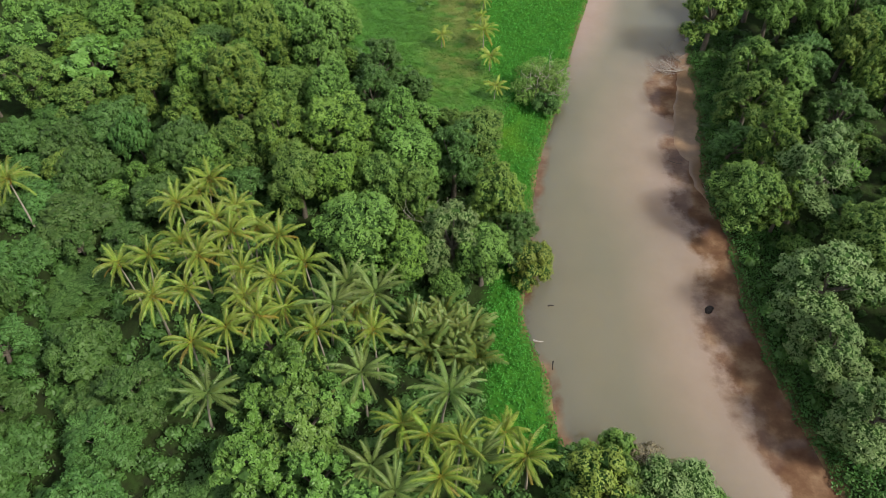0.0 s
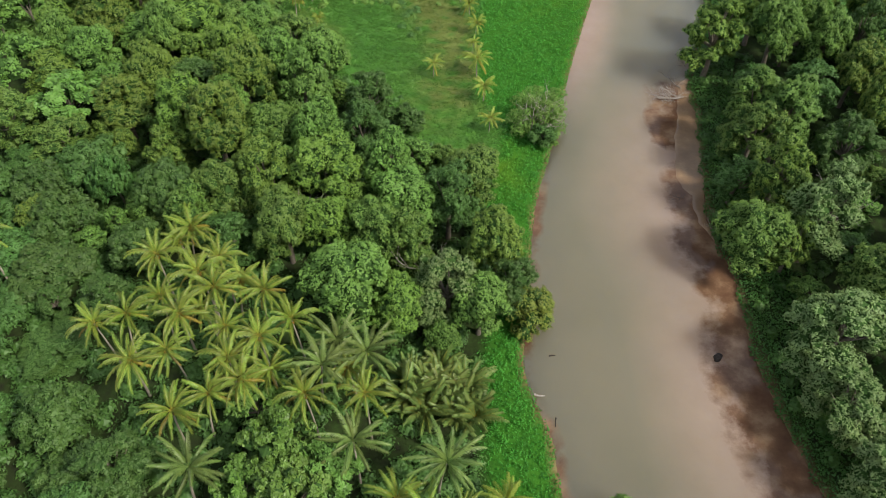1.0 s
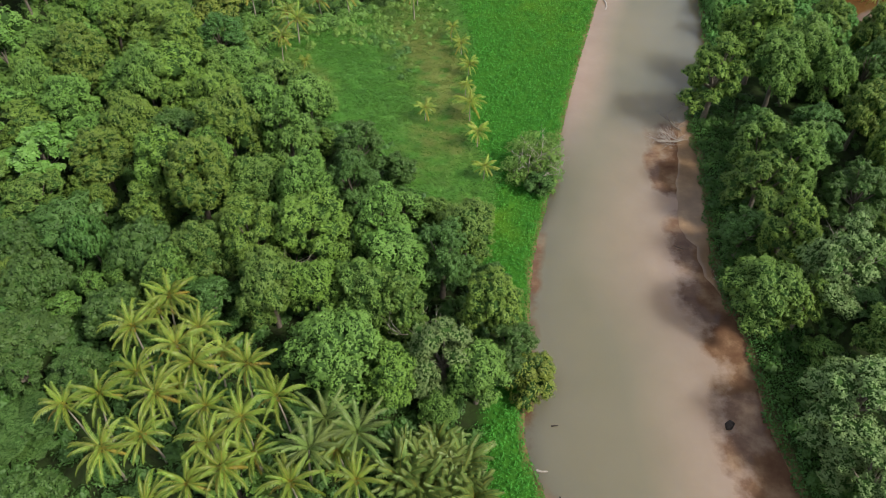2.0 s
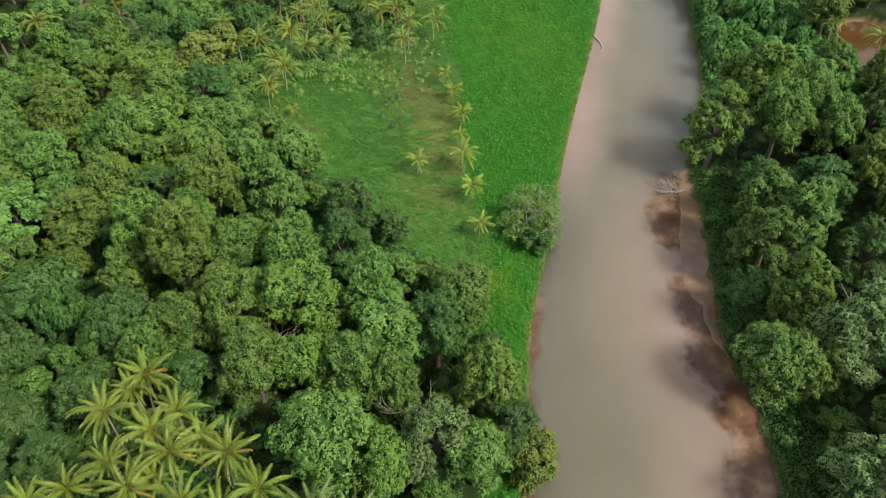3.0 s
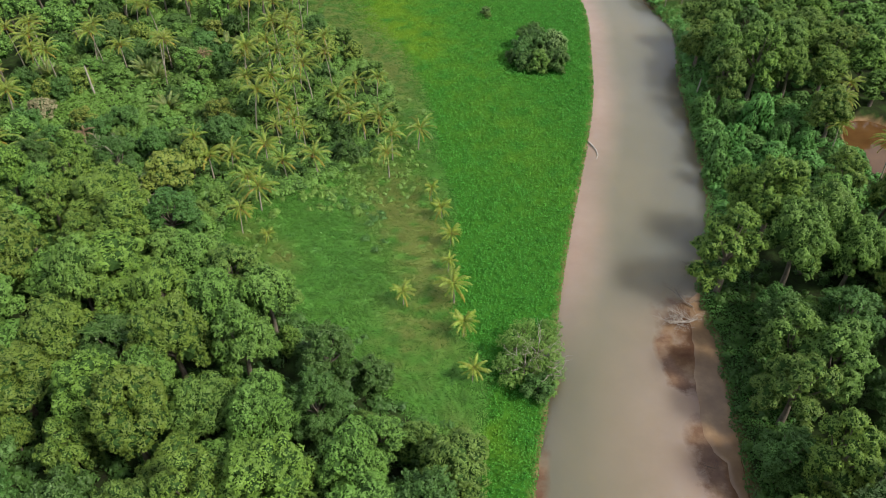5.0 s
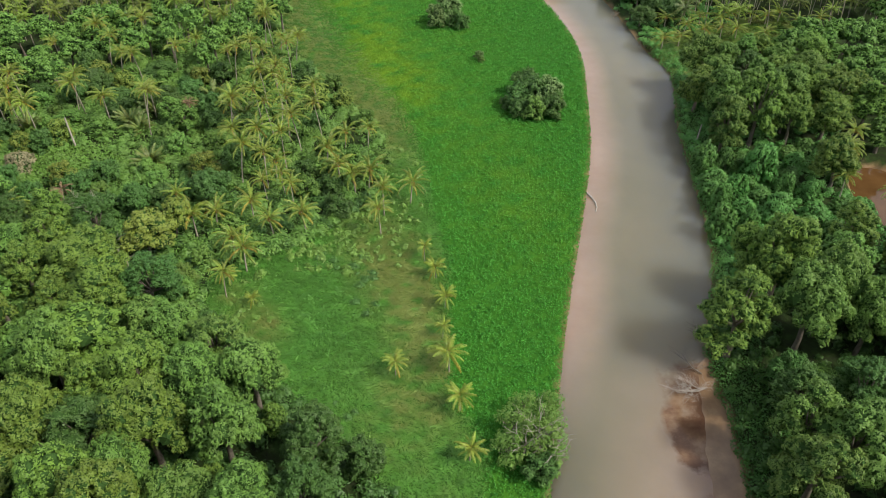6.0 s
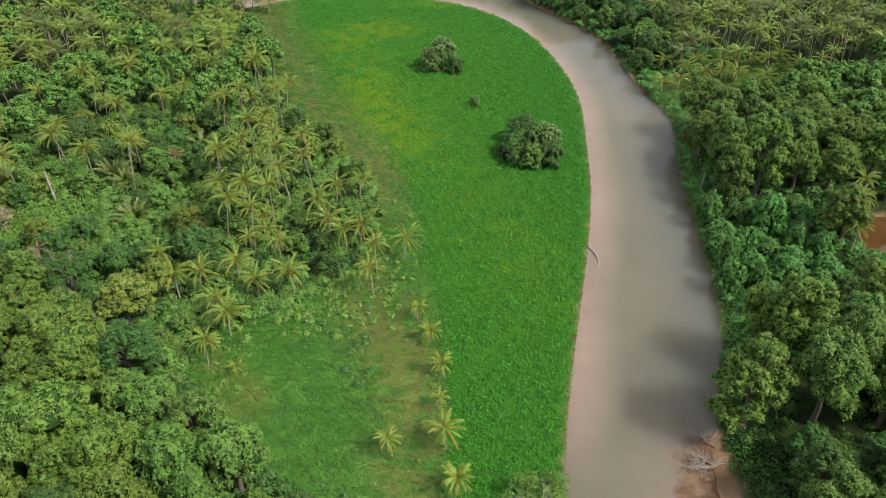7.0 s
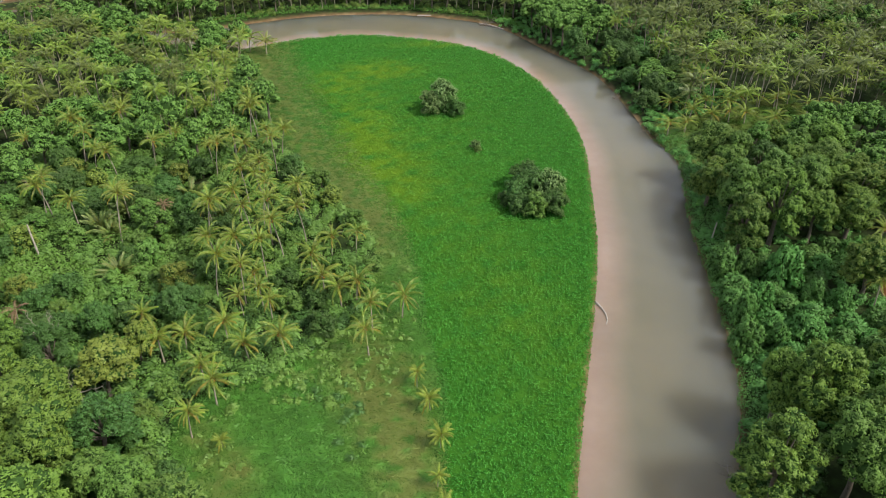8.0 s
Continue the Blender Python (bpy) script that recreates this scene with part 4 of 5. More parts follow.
for x, y, k, s in ((23.0, 127.8, 0, 1.3), (20.0, 131.4, 0, 1.1), (24.8, 131.4, 0, 1.1), (18.6, 127.4, 0, 1.0), (25.2, 127.0, 0, 1.0), (22.2, 135.6, 0, 0.9), (26.6, 136.0, 0, 0.8), (29.9, 45.9, 1, 1.1), (33.8, 43.4, 0, 1.1)):
    plant(AIRY[k], x, y, 2.5, s)

# ---- plants: the forest that fills the rest ----
rng = np.random.default_rng(7)


def free(x, y, reach):
    return all((x - a) ** 2 + (y - b) ** 2 > (0.70 * (reach + r)) ** 2 for a, b, r in TAKEN)


def fill(box, tries, reach, choose, test, tops=None):
    x0, x1, y0, y1 = box
    p = np.column_stack([rng.uniform(x0, x1, tries), rng.uniform(y0, y1, tries)])
    dl, dr, meadow, rough = zones(p)
    for (x, y), a, b, m, r in zip(p, dl, dr, meadow, rough):
        size = reach * rng.uniform(0.8, 1.2)
        if min(a, b) > -1.5 or m > 0.1 or not test(x, y, a, b, r) or not free(x, y, size):
            continue
        q = math.hypot((x - POND[0]) / POND[2], (y - POND[1]) / POND[3])
        if q > 1.35:
            kind = choose(x, y)
            if tops:
                plant_tree(kind, x, y, rng.uniform(*tops), size)
            else:
                plant(kind, x, y, size, rng.uniform(0.8, 1.12), turn=rng.uniform(0, 360))


def pick(kinds):
    return lambda x, y: kinds[int(rng.integers(len(kinds)))]


def forest_edge(x):
    """The northern limit of the closed forest west of the river."""
    return float(np.interp(x, [-120, -90, -55, -42, -28, -12, 10], [200, 195, 182, 164, 148, 128, 108]))


def in_grove(x, y):
    return (-47 < x < -14 and 54 < y < 90) or (-16 < x < 18 and 30 < y < 74)


# closed forest west of the river
fill((-78, 14, 70, 190), 1300, 5.0, pick(ROUND[:4] + WILD[1:]), lambda x, y, a, b, r: y < forest_edge(x) and r < 0.1 and a < -4 and not in_grove(x, y) and (x > -48 or y > 115), (11.5, 16.5))
fill((-76, -12, 34, 118), 300, 4.6, pick(DRAPED[:2] + DRAPED[:1] + WILD[2:3]), lambda x, y, a, b, r: a < -3 and not in_grove(x, y), (4.5, 12.5))
fill((-70, 14, 74, 170), 260, 2.6, pick(ROUND[:4] + WILD[1:]), lambda x, y, a, b, r: y < forest_edge(x) and r < 0.1 and a < -3 and not in_grove(x, y), (7.0, 10.0))
# open mixed growth north of the forest
fill((-100, 4, 120, 262), 420, 3.2, pick(SMALL[:3] + SMALL[:3] + SMALL[3:4]), lambda x, y, a, b, r: a < -4 and y > forest_edge(x) and r < 0.2 and math.hypot((x + 75) / 15, (y - 215) / 8) > 1)
fill((-100, -34, 190, 262), 260, 4.2, pick(DRAPED + WILD[1:2] + DRAPED[:2]), lambda x, y, a, b, r: a < -4 and r < 0.05 and y > forest_edge(x) + 6 and math.hypot((x + 73) / 19, (y - 215) / 10) > 1.2, (6.0, 10.0))
fill((-140, -46, 286, 370), 210, 2.6, pick(FAR_PALMS), lambda x, y, a, b, r: a < -3 and r < 0.2)
fill((-100, -25, 225, 300), 50, 2.6, pick(PALMS[:3]), lambda x, y, a, b, r: a < -4 and r < 0.2)
# east bank
# tall trees, mostly out of view, added to shade the gaps near the bank
fill((76, 104, 40, 168), 110, 4.8, pick(WILD[1:] + ROUND[:2]), lambda x, y, a, b, r: b < -20, (15.0, 20.0))
fill((54, 90, 38, 165), 130, 3.8, pick(WILD[2:3] + WILD[2:3] + WILD[1:2]), lambda x, y, a, b, r: b < -7, (5.5, 10.0))
fill((70, 106, 165, 210), 420, 3.0, pick(MOUND), lambda x, y, a, b, r: b < -2.0, (4.0, 8.0))
fill((80, 124, 205, 256), 300, 4.6, pick(ROUND + WILD[1:2] + WILD[3:] + ROUND[3:]), lambda x, y, a, b, r: b < -3.5 and y < 247 + (x - 82) * 0.34, (11, 17))
fill((64, 104, 276, 350), 200, 4.0, pick(DRAPED + WILD[1:2] + DRAPED[:1]), lambda x, y, a, b, r: -26 < b < -1.8 and y > 284 + (x - 85) * 0.9, (5.5, 10.5))
fill((88, 180, 286, 360), 150, 2.8, pick(FAR_PALMS), lambda x, y, a, b, r: b < -8)

for x, y, top in ((105.2, 197.7, 12.0), (107.0, 200.0, 10.0), (102.0, 190.5, 9.0), (108.6, 180.5, 11.0), (112.0, 207.0, 10.5)):
    plant_palm(PALMS, x, y, top, "palms beside the pond")
for i, (x, y) in enumerate(((93, 291), (104, 290), (115, 292), (121, 291), (93, 276), (102, 280), (108, 281), (119, 274), (131, 291), (134, 284), (142, 285), (87, 274), (129, 274), (126, 289), (112, 279), (98, 285), (110, 287), (-46.0, 359.5), (-40.0, 358.0))):
    plant_palm(PALMS, x, y, (5.4, 4.6, 6.0)[i % 3], "palms on the far side", 1.3)

# ---- plants: far woods, joined ----
FAR_PLACES, FAR_PALM_PLACES = [], []


def fill_far(places, box, tries, reach, test, kinds=3):
    x0, x1, y0, y1 = box
    p = np.column_stack([rng.uniform(x0, x1, tries), rng.uniform(y0, y1, tries)])
    dl, dr, meadow, rough = zones(p)
    for (x, y), a, b, m, r in zip(p, dl, dr, meadow, rough):
        if min(a, b) < -3 and m < 0.1 and r < 0.3 and test(x, y, a, b) and free(x, y, reach):
            TAKEN.append((x, y, reach))
            places.append((x, y, int(rng.integers(kinds)), rng.uniform(0.8, 1.15)))


fill_far(FAR_PLACES, (-190, -56, 300, 400), 1100, 3.0, lambda x, y, a, b: -18 < a < -3)
fill_far(FAR_PALM_PLACES, (-190, -60, 290, 390), 320, 2.8, lambda x, y, a, b: a < -3)
fill_far(FAR_PLACES, (-190, -30, 190, 385), 1500, 3.6, lambda x, y, a, b: a < -3 and not (x > -100 and y < 250))
fill_far(FAR_PLACES, (120, 250, 290, 440), 110, 4.2, lambda x, y, a, b: b < -6)
fill_far(FAR_PALM_PLACES, (95, 250, 288, 440), 1100, 2.5, lambda x, y, a, b: b < -6)
fill_far(FAR_PLACES, (98, 200, 60, 270), 420, 4.0, lambda x, y, a, b: b < -6 and not (96 < x < 132 and 156 < y < 212) and not (x < 126 and y > 250))
fill_far(FAR_PLACES, (-85, 130, -70, 38), 900, 3.6, lambda x, y, a, b: (a < -5 and x < 60) or (b < -6 and x > 40))
fill_far(FAR_PLACES, (62, 110, 330, 400), 300, 3.0, lambda x, y, a, b: -24 < b < -3)
fill_far(FAR_PLACES, (60, 240, 262, 445), 480, 4.0, lambda x, y, a, b: b < -3 and not (80 < x < 140 and 258 < y < 300))
fill_far(FAR_PLACES, (120, 190, 205, 275), 260, 4.0, lambda x, y, a, b: y < 247 + (x - 82) * 0.34)
fill_far(FAR_PALM_PLACES, (-190, 60, 366, 455), 420, 2.6, lambda x, y, a, b: b < -5)
fill_far(FAR_PLACES, (-200, 80, 366, 460), 1500, 3.4, lambda x, y, a, b: b < -5)
fill_far(FAR_PLACES, (-118, -62, 40, 200), 300, 4.2, lambda x, y, a, b: a < -3)
for kind in (*ROUND, *PALE, *WILD, *DRAPED, *MOUND, *BIGLEAF, *SMALL, *AIRY, *FAR_PALMS, *PALMS, *DARKPALMS, *NIPA, *DEADPALM, *YOUNG):
    if not kind.used:
        for ob in (*kind.ob.children_recursive, kind.ob):
            bpy.data.objects.remove(ob)
join_plants("woodland", "distant green woodland along the river", "forest", FAR, FAR_PLACES, LEAF["mid"], BARK, 31)
join_plants("palm_stand", "distant stands of coconut palms", "palm trees", FAR_PALM_ARRAYS, FAR_PALM_PLACES, LEAF["frond_stand"], PALM_BARK, 32)


# ---- bare trees, driftwood and logs ----
def bare_tree(x, y, tall, seed, label):
    r = np.random.default_rng(seed)
    heap = Heap()
    trunk = np.array([0.25 * tall * r.normal(0, 0.3), 0.25 * tall * r.normal(0, 0.3), tall * 0.55])
    heap.add(*tube([np.array([0, 0, -0.5]), trunk * 0.5, trunk], [0.2, 0.16, 0.13], 6))
    for k in range(5):
        way = unit(np.array([math.cos(k * 1.3), math.sin(k * 1.3), 0.8]) + r.normal(0, 0.2, 3))
        branch(r, heap, trunk * r.uniform(0.7, 1.0), way, tall * 0.28, 0.10, 2)
    root = tagged(new("bare_tree"), label, "tree")
    root.matrix_basis = pose(x, y, height(x, y))
    part("trunk", heap.mesh("trunk", DRIFTWOOD, smooth=True), root)


for i, (x, y, h) in enumerate(((23.6, 129.5, 9.0), (25.0, 126.0, 8.0), (21.0, 127.5, 8.0), (0.2, 87.0, 11.5), (-19.0, 100.0, 12.0), (68.5, 98.0, 11.0), (70.0, 102.0, 10.0), (-50.0, 174.0, 9.0), (-62.0, 190.0, 9.0))):
    bare_tree(x, y, h, 300 + i, "bare pale-limbed tree with few leaves remaining")


def fallen_tree(x, y, seed, turn, size, label, wood=DEADWOOD, stem=0.12, limbs=11):
    r = np.random.default_rng(seed)
    heap = Heap()
    heap.add(*tube([np.array([-2.2, 0, 0.3]), np.array([-0.8, 0.35, 0.4]), np.array([0.4, 0.1, 0.45]), np.array([1.8, -0.3, 0.6])], [stem, stem * 0.9, stem * 0.75, stem * 0.5], 6))
    for k in range(limbs):
        a = r.uniform(-1.6, 1.6)
        way = unit(np.array([r.normal(0.3, 0.8), r.normal(0, 0.9), r.uniform(-0.05, 0.55)]))
        branch(r, heap, np.array([a, 0.1, 0.42]), way, r.uniform(0.8, 1.4), stem * r.uniform(0.3, 0.55), 2)
    ob = tagged(new("fallen_tree", heap.mesh("fallen_tree", wood, smooth=True)), label, "driftwood")
    ob.matrix_basis = pose(x, y, 0.0, 0, 0, turn) @ Matrix.Scale(size, 4)


fallen_tree(51.4, 139.0, 401, 190, 1.45, "tangle of bleached dead branches stranded on the sandbar", DRIFTWOOD, 0.10, 34)
fallen_tree(51.1, 102.3, 405, 100, 0.55, "pale forked dead branch caught on the sandbar", DRIFTWOOD, 0.1, 5)
fallen_tree(46.8, 109.4, 406, 170, 0.6, "small dark branches lying in the shallows", WET_WOOD, 0.06, 9)
fallen_tree(53.4, 145.0, 402, 120, 1.2, "grey fallen branches trailing in the water below the bank")
fallen_tree(48.0, 387.5, 407, 20, 1.6, "brown fallen tree lying off the far bank", DEADWOOD, 0.14, 14)
fallen_tree(84.0, 281.0, 408, 80, 1.2, "heap of driftwood under the cut bank")
fallen_tree(80.8, 306.0, 403, 60, 1.0, "pile of brown driftwood against the bank")
fallen_tree(57.5, 153.0, 404, 90, 1.0, "dead branches hanging over the bank")


def log(x, y, line, rad, mat, label, turn=0):
    p = np.array(line)
    heap = Heap()
    n = 9
    t = np.linspace(0, 1, n)
    pts = np.column_stack([np.interp(t, np.linspace(0, 1, len(p)), p[:, j]) for j in range(3)])
    heap.add(*tube(pts, rad * (1.15 - 0.5 * t) * (1 + 0.08 * np.sin(t * 17)), 8))
    heap.add(np.vstack([pts[0] + np.array([[0, 0, rad], [0, rad, 0], [0, 0, -rad], [0, -rad, 0]])]), [[0, 1, 2, 3]])
    ob = tagged(new("log", heap.mesh("log", mat, smooth=True)), label, "log")
    ob.matrix_basis = pose(x, y, 0, 0, 0, turn)


log(47.6, 195.2, [(-0.6, 3.8, 0.25), (0.1, 1.8, 0.3), (0.5, 0, 0.2), (0.4, -1.8, 0.1), (-0.2, -3.4, 0.0)], 0.24, DRIFTWOOD, "bleached curved log stranded at the meadow's edge")
log(24.0, 401.5, [(-5, 0.5, 0.2), (0, 0, 0.3), (5, -0.6, 0.1)], 0.35, DRIFTWOOD, "pale driftwood log under the far bank")
log(49.5, 385.5, [(-5, 3.0, 0.4), (0, 0, 0.3), (4.5, -4.5, 0.1)], 0.35, DRIFTWOOD, "fallen trunk lying off the far bank")
log(18.9, 62.7, [(0.1, 0.7, 0.8), (0, 0.2, 0.5), (0, -0.4, 0.0)], 0.10, WET_WOOD, "short dark stick standing in the shallows")
log(17.0, 67.3, [(-0.7, 0.2, 0.3), (0, 0, 0.25), (0.9, 0.1, 0.05)], 0.15, DRIFTWOOD, "small pale driftwood at the water's edge")
log(19.7, 74.4, [(-0.5, 0, 0.05), (0, 0.05, 0.12), (0.5, 0.1, 0.03)], 0.12, WET_WOOD, "dark wet branch just breaking the surface")
log(-74.6, 222.0, [(0, 0, -0.3), (-0.8, 1.2, 4.0), (-1.6, 2.4, 9.5)], 0.26, DRIFTWOOD, "leaning bare white dead trunk among shrubs")
log(79.3, 218.6, [(0, 0, -0.3), (0.15, 0.1, 2.5), (0.5, 0.3, 6.2)], 0.22, DRIFTWOOD, "bare pale dead trunk standing at the bank")


def stump():
    r = np.random.default_rng(9)
    v, f = BALL2
    v = v * (1 + 0.16 * tuft_wave(r, v, 0.9))[:, None] * np.array([0.55, 0.95, 0.5]) + np.array([0, 0, 0.12])
    ob = tagged(new("driftwood_stump", mesh_of("driftwood_stump", v, f, [WET_WOOD])), "dark wet tree stump stranded in the shallows", "stump")
    ob.matrix_basis = pose(45.3, 74.1, 0, 0, 8, -35)


stump()


# ---- carpets of small plants ----
def carpet(name, box, count, leaf, length, width, keep, lift, label, four=False, jitter=0.45, seed=3, tone=None, heave=0.14, far=0.0):
    r = np.random.default_rng(seed)
    x0, x1, y0, y1 = box
    p = np.column_stack([r.uniform(x0, x1, count), r.uniform(y0, y1, count)])
    dl, dr, meadow, rough = zones(p)
    k = keep(r, p, dl, dr, meadow, rough)
    p = p[k]
    z = ground_height(p) + lift[0] + r.random(len(p)) * (lift[1] - lift[0])
    flat = np.column_stack([p, p[:, 0] * 0])
    waves = [tuft_field(r, size) for size in (0.75, 1.2, 2.0, 4.3)]
    rise = lambda q: heave * 0.45 * sum(w(q) for w in waves)
    z = z + rise(flat)
    tilt = np.column_stack([-(rise(flat + e) - rise(flat - e)) / 0.2 for e in ((0.1, 0, 0), (0, 0.1, 0))] + [np.ones(len(p))])
    heap = Heap()
    grown = 1 + far * np.clip((p[:, 1] - 170) / 200, 0, 1)
    heap.add(*leaf_faces(r, np.column_stack([p, z]), unit(tilt), length * grown, width * grown, four, jitter))
    me = heap.mesh(name, LEAF[leaf])
    float_layer(me, "tone", np.repeat(tone(p) if tone else np.zeros(len(p)), len(me.vertices) // len(p)))
    tagged(new(name, me), label, "plants", kind="stuff")


def in_meadow(r, p, dl, m):
    return (m > r.random(len(p))) & (dl < 0.25 + 0.5 * np.sin(p[:, 1] * 1.3) * np.sin(p[:, 1] * 0.37)) & (r.random(len(p)) < np.clip(1.5 - p[:, 1] / 400, 0.4, 1))


carpet("meadow_plants", (-44, 64, 40, 380), 1250000, "meadow", 0.24, 0.21, lambda r, p, dl, dr, m, g: in_meadow(r, p, dl, m), (0.1, 0.4), "bright green broad-leaved floating plants covering the river's inner bend", tone=lambda p: np.clip(yellow_patch(p), 0, 1), jitter=0.25, heave=0.42, far=0.45)
carpet("bank_creeper", (48, 95, 38, 160), 120000, "creeper", 0.38, 0.3, lambda r, p, dl, dr, m, g: (dr < 0.35 + 0.5 * np.sin(p[:, 1] * 0.9) * np.sin(p[:, 1] * 0.31)) & (dr > -9), (0.05, 0.9), "green creeper hanging over the river bank, coloured dark for tree shade", seed=14, jitter=0.7)
carpet("bank_creeper", (48, 95, 160, 275), 110000, "mound", 0.38, 0.3, lambda r, p, dl, dr, m, g: (dr < 0.35 + 0.5 * np.sin(p[:, 1] * 0.9) * np.sin(p[:, 1] * 0.31)) & (dr > -9), (0.05, 0.9), "blue-green creeper hanging over the river bank", seed=15, jitter=0.7)
carpet("bank_grass", (-150, 62, 375, 425), 60000, "grass", 0.7, 0.4, lambda r, p, dl, dr, m, g: (dr < -2.6) & (dr > -9), (0.1, 0.9), "strip of green grass on the far bank", seed=10, jitter=1.0)
carpet("clearing_grass", (-100, -52, 196, 232), 30000, "grass", 0.6, 0.4, lambda r, p, dl, dr, m, g: np.hypot((p[:, 0] + 75) / 17, (p[:, 1] - 215) / 9) < r.uniform(0.7, 1.2, len(p)), (0.2, 1.0), "open patch of light green grass among shrubs", seed=13, jitter=0.5, tone=lambda p: np.full(len(p), 0.3))


def blades(name, box, count, leaf, tall, label, keep, seed, tone, wide=0.1):
    """Grass blades that lean together, patch by patch."""
    r = np.random.default_rng(seed)
    x0, x1, y0, y1 = box
    p = np.column_stack([r.uniform(x0, x1, count), r.uniform(y0, y1, count)])
    p = p[keep(r, p, *zones(p))]
    n = len(p)
    flat = np.column_stack([p, p[:, 0] * 0])
    way = -0.95 + 0.8 * tuft_field(r, 6.0)(flat) + r.normal(0, 0.35, n)
    lean = (0.9 + 0.25 * tuft_field(r, 3.0)(flat)) * r.uniform(0.6, 1.4, n)
    base = np.column_stack([p, ground_height(p) + 0.15 * tuft_field(r, 2.2)(flat)])
    base[:, 2] += r.uniform(0.1, 0.5, n)
    tip = base + np.column_stack([np.cos(way) * lean, np.sin(way) * lean, r.uniform(0.0, 0.4, n)]) * (tall * r.uniform(0.6, 1.3, n))[:, None]
    side = unit(np.column_stack([np.sin(way), -np.cos(way), r.normal(0, 0.3, n)])) * wide
    v = np.stack([base - side, base + side, tip], 1).reshape(-1, 3)
    me = mesh_of(name, v, np.arange(3 * n).reshape(n, 3), [LEAF[leaf]])
    float_layer(me, "tone", np.repeat(tone(p), 3))
    tagged(new(name, me), label, "grass", kind="stuff")


def straw_patch(p):
    x, y = p[:, 0], p[:, 1]
    spots = ((6, 160, 4.5, 15, 1.1), (10.5, 146, 3, 9, 0.7), (1, 172, 5, 10, 0.8), (-2, 182, 6, 12, 0.6), (3, 137, 7, 9, 0.55), (10, 113, 4, 7, 0.6), (-23, 157, 4, 5, 0.7), (-28, 165, 4, 5, 0.4), (-4, 225, 7, 20, 0.35))
    return sum(k * np.exp(-(((x - a) / u) ** 2 + ((y - b) / v) ** 2)) for a, b, u, v, k in spots)


def straw_tone(p):
    wave = 1 + 0.6 * tuft_wave(np.random.default_rng(15), np.column_stack([p, p[:, 0] * 0]), 5.0)
    return np.clip(wave * (straw_patch(p) + 0.9 * np.clip((p[:, 1] - 205) / 40, 0, 1)), 0, 1)


carpet("rough_plants", (-50, 20, 105, 372), 260000, "grass", 0.34, 0.22, lambda r, p, dl, dr, m, g: (g > r.random(len(p))), (0.0, 0.3), "soft green grass and creeping plants beside the forest", seed=4, tone=straw_tone, jitter=0.3, heave=0.26)
blades("field_grass", (-50, 20, 105, 372), 760000, "grass", 0.62, "soft leaning green grass beside the forest", lambda r, p, dl, dr, m, g: (g > r.random(len(p))), 19, straw_tone, 0.065)
blades("tall_grass", (-40, 16, 105, 310), 200000, "grass", 1.5, "patches of tall dry straw-coloured grass", lambda r, p, dl, dr, m, g: (g > r.random(len(p))) & (straw_patch(p) > r.random(len(p))), 12, straw_tone, 0.06)


def undergrowth(name, box, count, leaf, label, keep, size, seed):
    """Low shrubs too many to count, each a leafy lump."""
    r = np.random.default_rng(seed)
    x0, x1, y0, y1 = box
    p = np.column_stack([r.uniform(x0, x1, count), r.uniform(y0, y1, count)])
    p = p[keep(p, *zones(p))]
    q = np.hypot((p[:, 0] - POND[0]) / POND[2], (p[:, 1] - POND[1]) / POND[3])
    p = p[q > 1.3]
    z = ground_height(p)
    heap = Heap()
    for (x, y), h in zip(p, z):
        s = size * r.uniform(0.6, 1.5)
        clump_leaves(r, heap, np.array([x, y, h + s * 0.4]), s, int(34 + 26 * s * s), 0.46, 0.34, False, flat=0.8)
    tagged(new(name, heap.mesh(name, LEAF[leaf])), label, "shrubs", kind="stuff")




blades("clearing_grass", (83, 135, 255, 300), 90000, "grass", 1.1, "tall pale grass in a clearing beside the river", lambda r, p, dl, dr, m, g: (dr < -0.6) & (np.abs(p[:, 1] - 266 - (p[:, 0] - 85) * 0.38) < 16), 9, lambda p: np.clip(0.45 + 0.3 * tuft_wave(np.random.default_rng(16), np.column_stack([p, p[:, 0] * 0]), 7.0), 0, 1), 0.09)


def patches(p, spots):
    return sum(k * np.exp(-(((p[:, 0] - a) / u) ** 2 + ((p[:, 1] - b) / v) ** 2)) for a, b, u, v, k in spots)


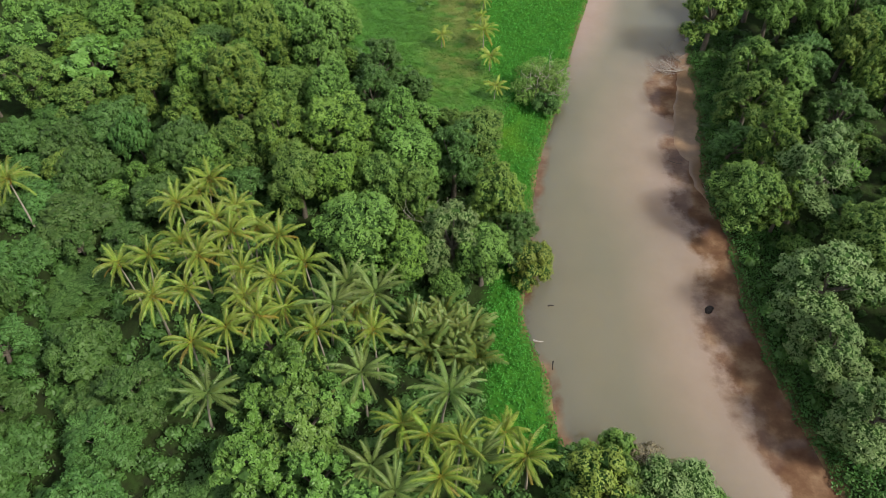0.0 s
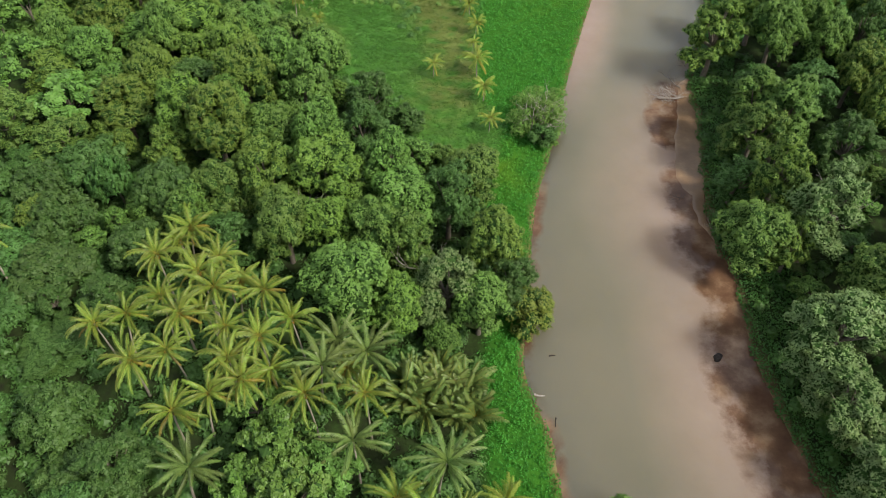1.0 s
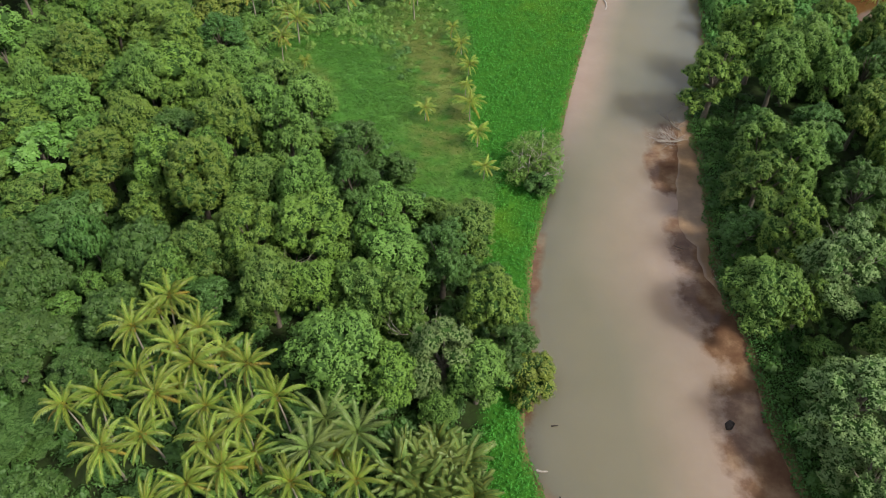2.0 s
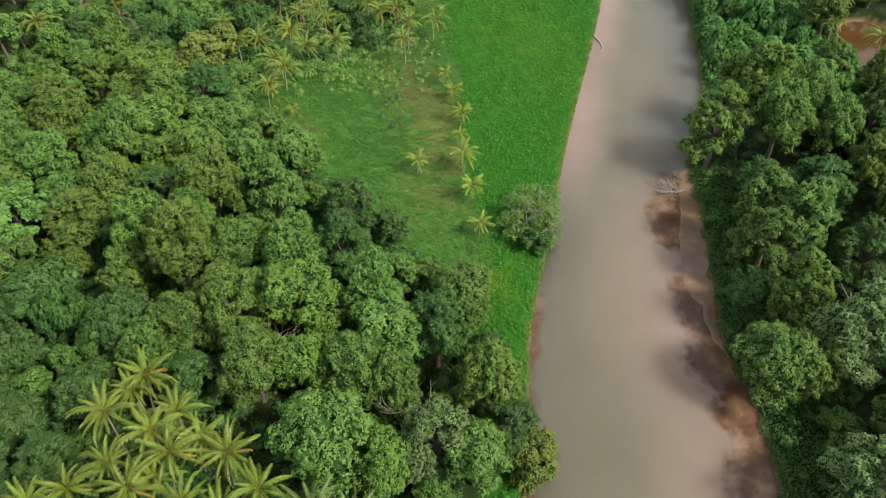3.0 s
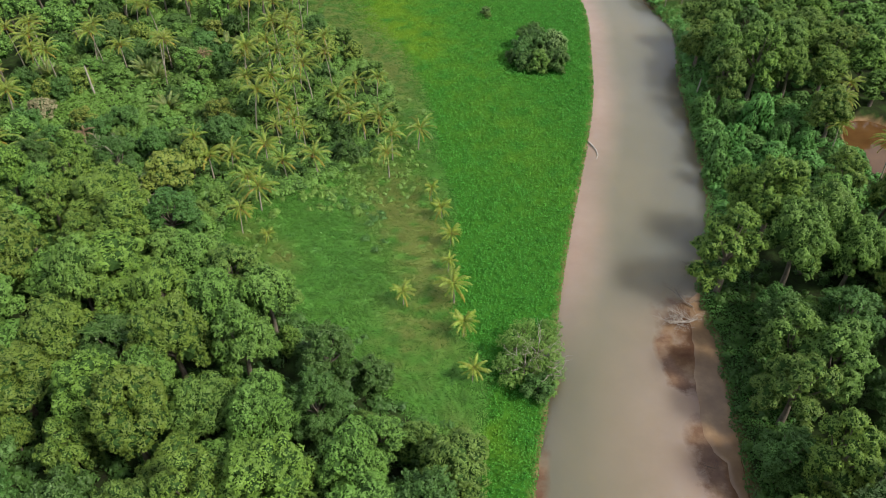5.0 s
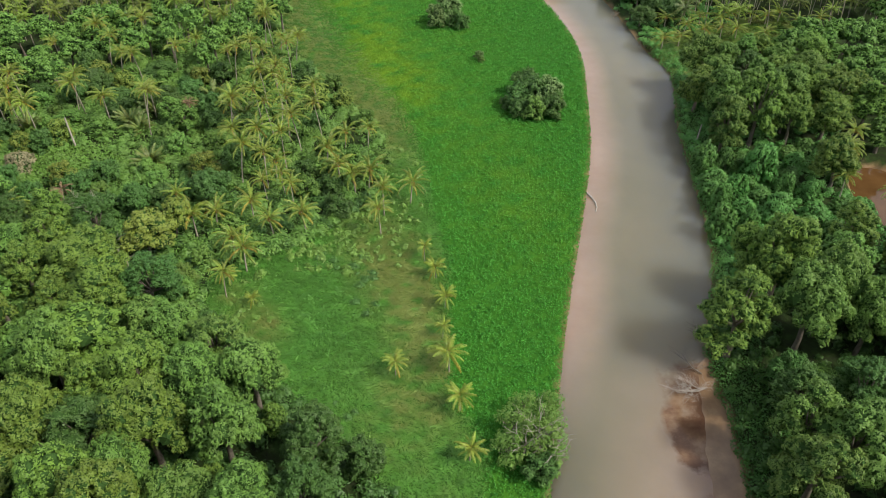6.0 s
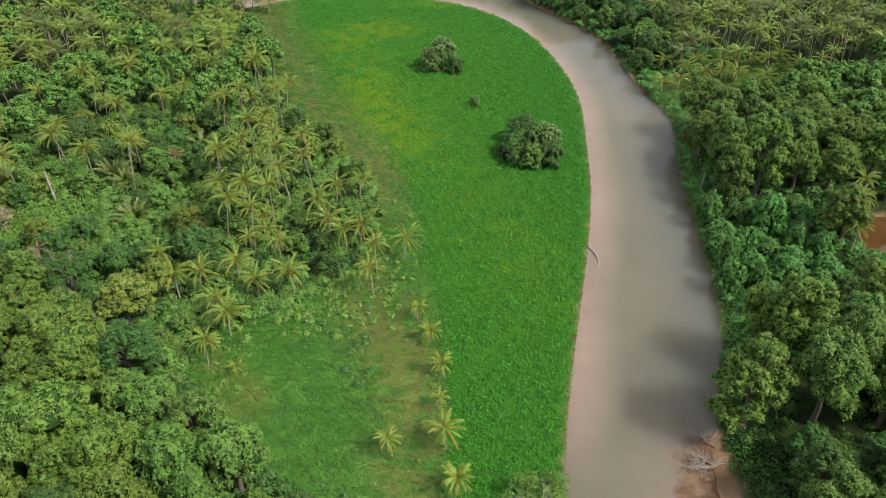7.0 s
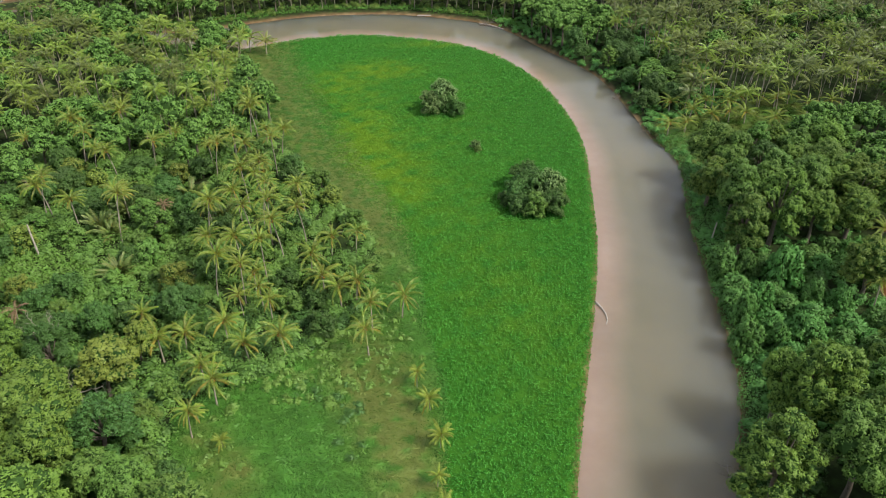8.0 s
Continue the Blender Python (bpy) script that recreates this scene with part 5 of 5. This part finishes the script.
LEAFY = ((-14, 184, 6, 7, 0.9), (-5, 188, 6, 6, 0.8), (5, 188, 3.5, 7, 0.6), (-8, 177, 8, 4, 0.8), (-19, 180, 6, 4, 0.7), (-2, 200, 5, 9, 0.7), (-26, 166, 3, 8, 0.6), (-33, 158, 4, 5, 0.8))
DARK = ((-4.2, 170.5, 1.8, 5.5, 1.0), (-9, 175.5, 5, 2, 0.6), (0, 117, 8, 6, 0.5), (-11, 133, 4, 4, 0.5))
undergrowth("rough_shrubs", (-32, 10, 110, 200), 2200, "deep", "low dark leafy shrubs scattered through the rough grass", lambda p, a, b, m, g: (g > 0.3) & (patches(p, DARK) > np.random.default_rng(2).random(len(p))), 0.75, 25)
undergrowth("rough_shrubs", (-36, 10, 150, 232), 1700, "mid", "light green shrubs and tall weeds at the grass's edge", lambda p, a, b, m, g: (g > 0.2) & (m < 0.3) & (patches(p, LEAFY) > np.random.default_rng(6).random(len(p))), 0.85, 27)
undergrowth("rough_shrubs", (-48, 10, 232, 372), 70, "shrub", "light green shrubs and tall weeds at the grass's edge", lambda p, a, b, m, g: (g > 0.2) & (m < 0.5) & (tuft_wave(np.random.default_rng(18), np.column_stack([p, p[:, 0] * 0]), 12.0) > 0.2), 0.6, 28)
undergrowth("undergrowth", (-80, 16, 20, 200), 4200, "deep", "dark green undergrowth beneath the trees", lambda p, a, b, m, g: (a < -1) & (m < 0.2) & (g < 0.2), 1.15, 21)
undergrowth("undergrowth", (-95, 12, 150, 372), 4600, "shrub", "mixed green shrubs between the palms", lambda p, a, b, m, g: (a < -1) & (m < 0.2) & (g < 0.35) & (np.hypot((p[:, 0] + 75) / 15, (p[:, 1] - 215) / 8) > 0.9), 1.5, 22)
undergrowth("undergrowth", (50, 118, 36, 160), 1250, "creeper", "green creeper and shrubs along the river bank", lambda p, a, b, m, g: (b < -0.6) & ((b > -4) | (np.abs(p[:, 1] - 266 - (p[:, 0] - 85) * 0.38) > 14)) & ((b > -7) | (p[:, 1] > 160) | (np.random.default_rng(5).random(len(p)) < 0.7)), 1.0, 23)
undergrowth("undergrowth", (50, 118, 160, 400), 2400, "mound", "leafy blue-green creeper and shrubs along the river bank", lambda p, a, b, m, g: (b < -0.6) & ((b > -4) | (np.abs(p[:, 1] - 266 - (p[:, 0] - 85) * 0.38) > 14)) & ((b > -7) | (p[:, 1] > 160) | (np.random.default_rng(5).random(len(p)) < 0.7)), 1.0, 29)
undergrowth("undergrowth", (-160, 60, 385, 440), 900, "mid", "green shrubs along the far bank", lambda p, a, b, m, g: (b < -3.0), 1.2, 24)
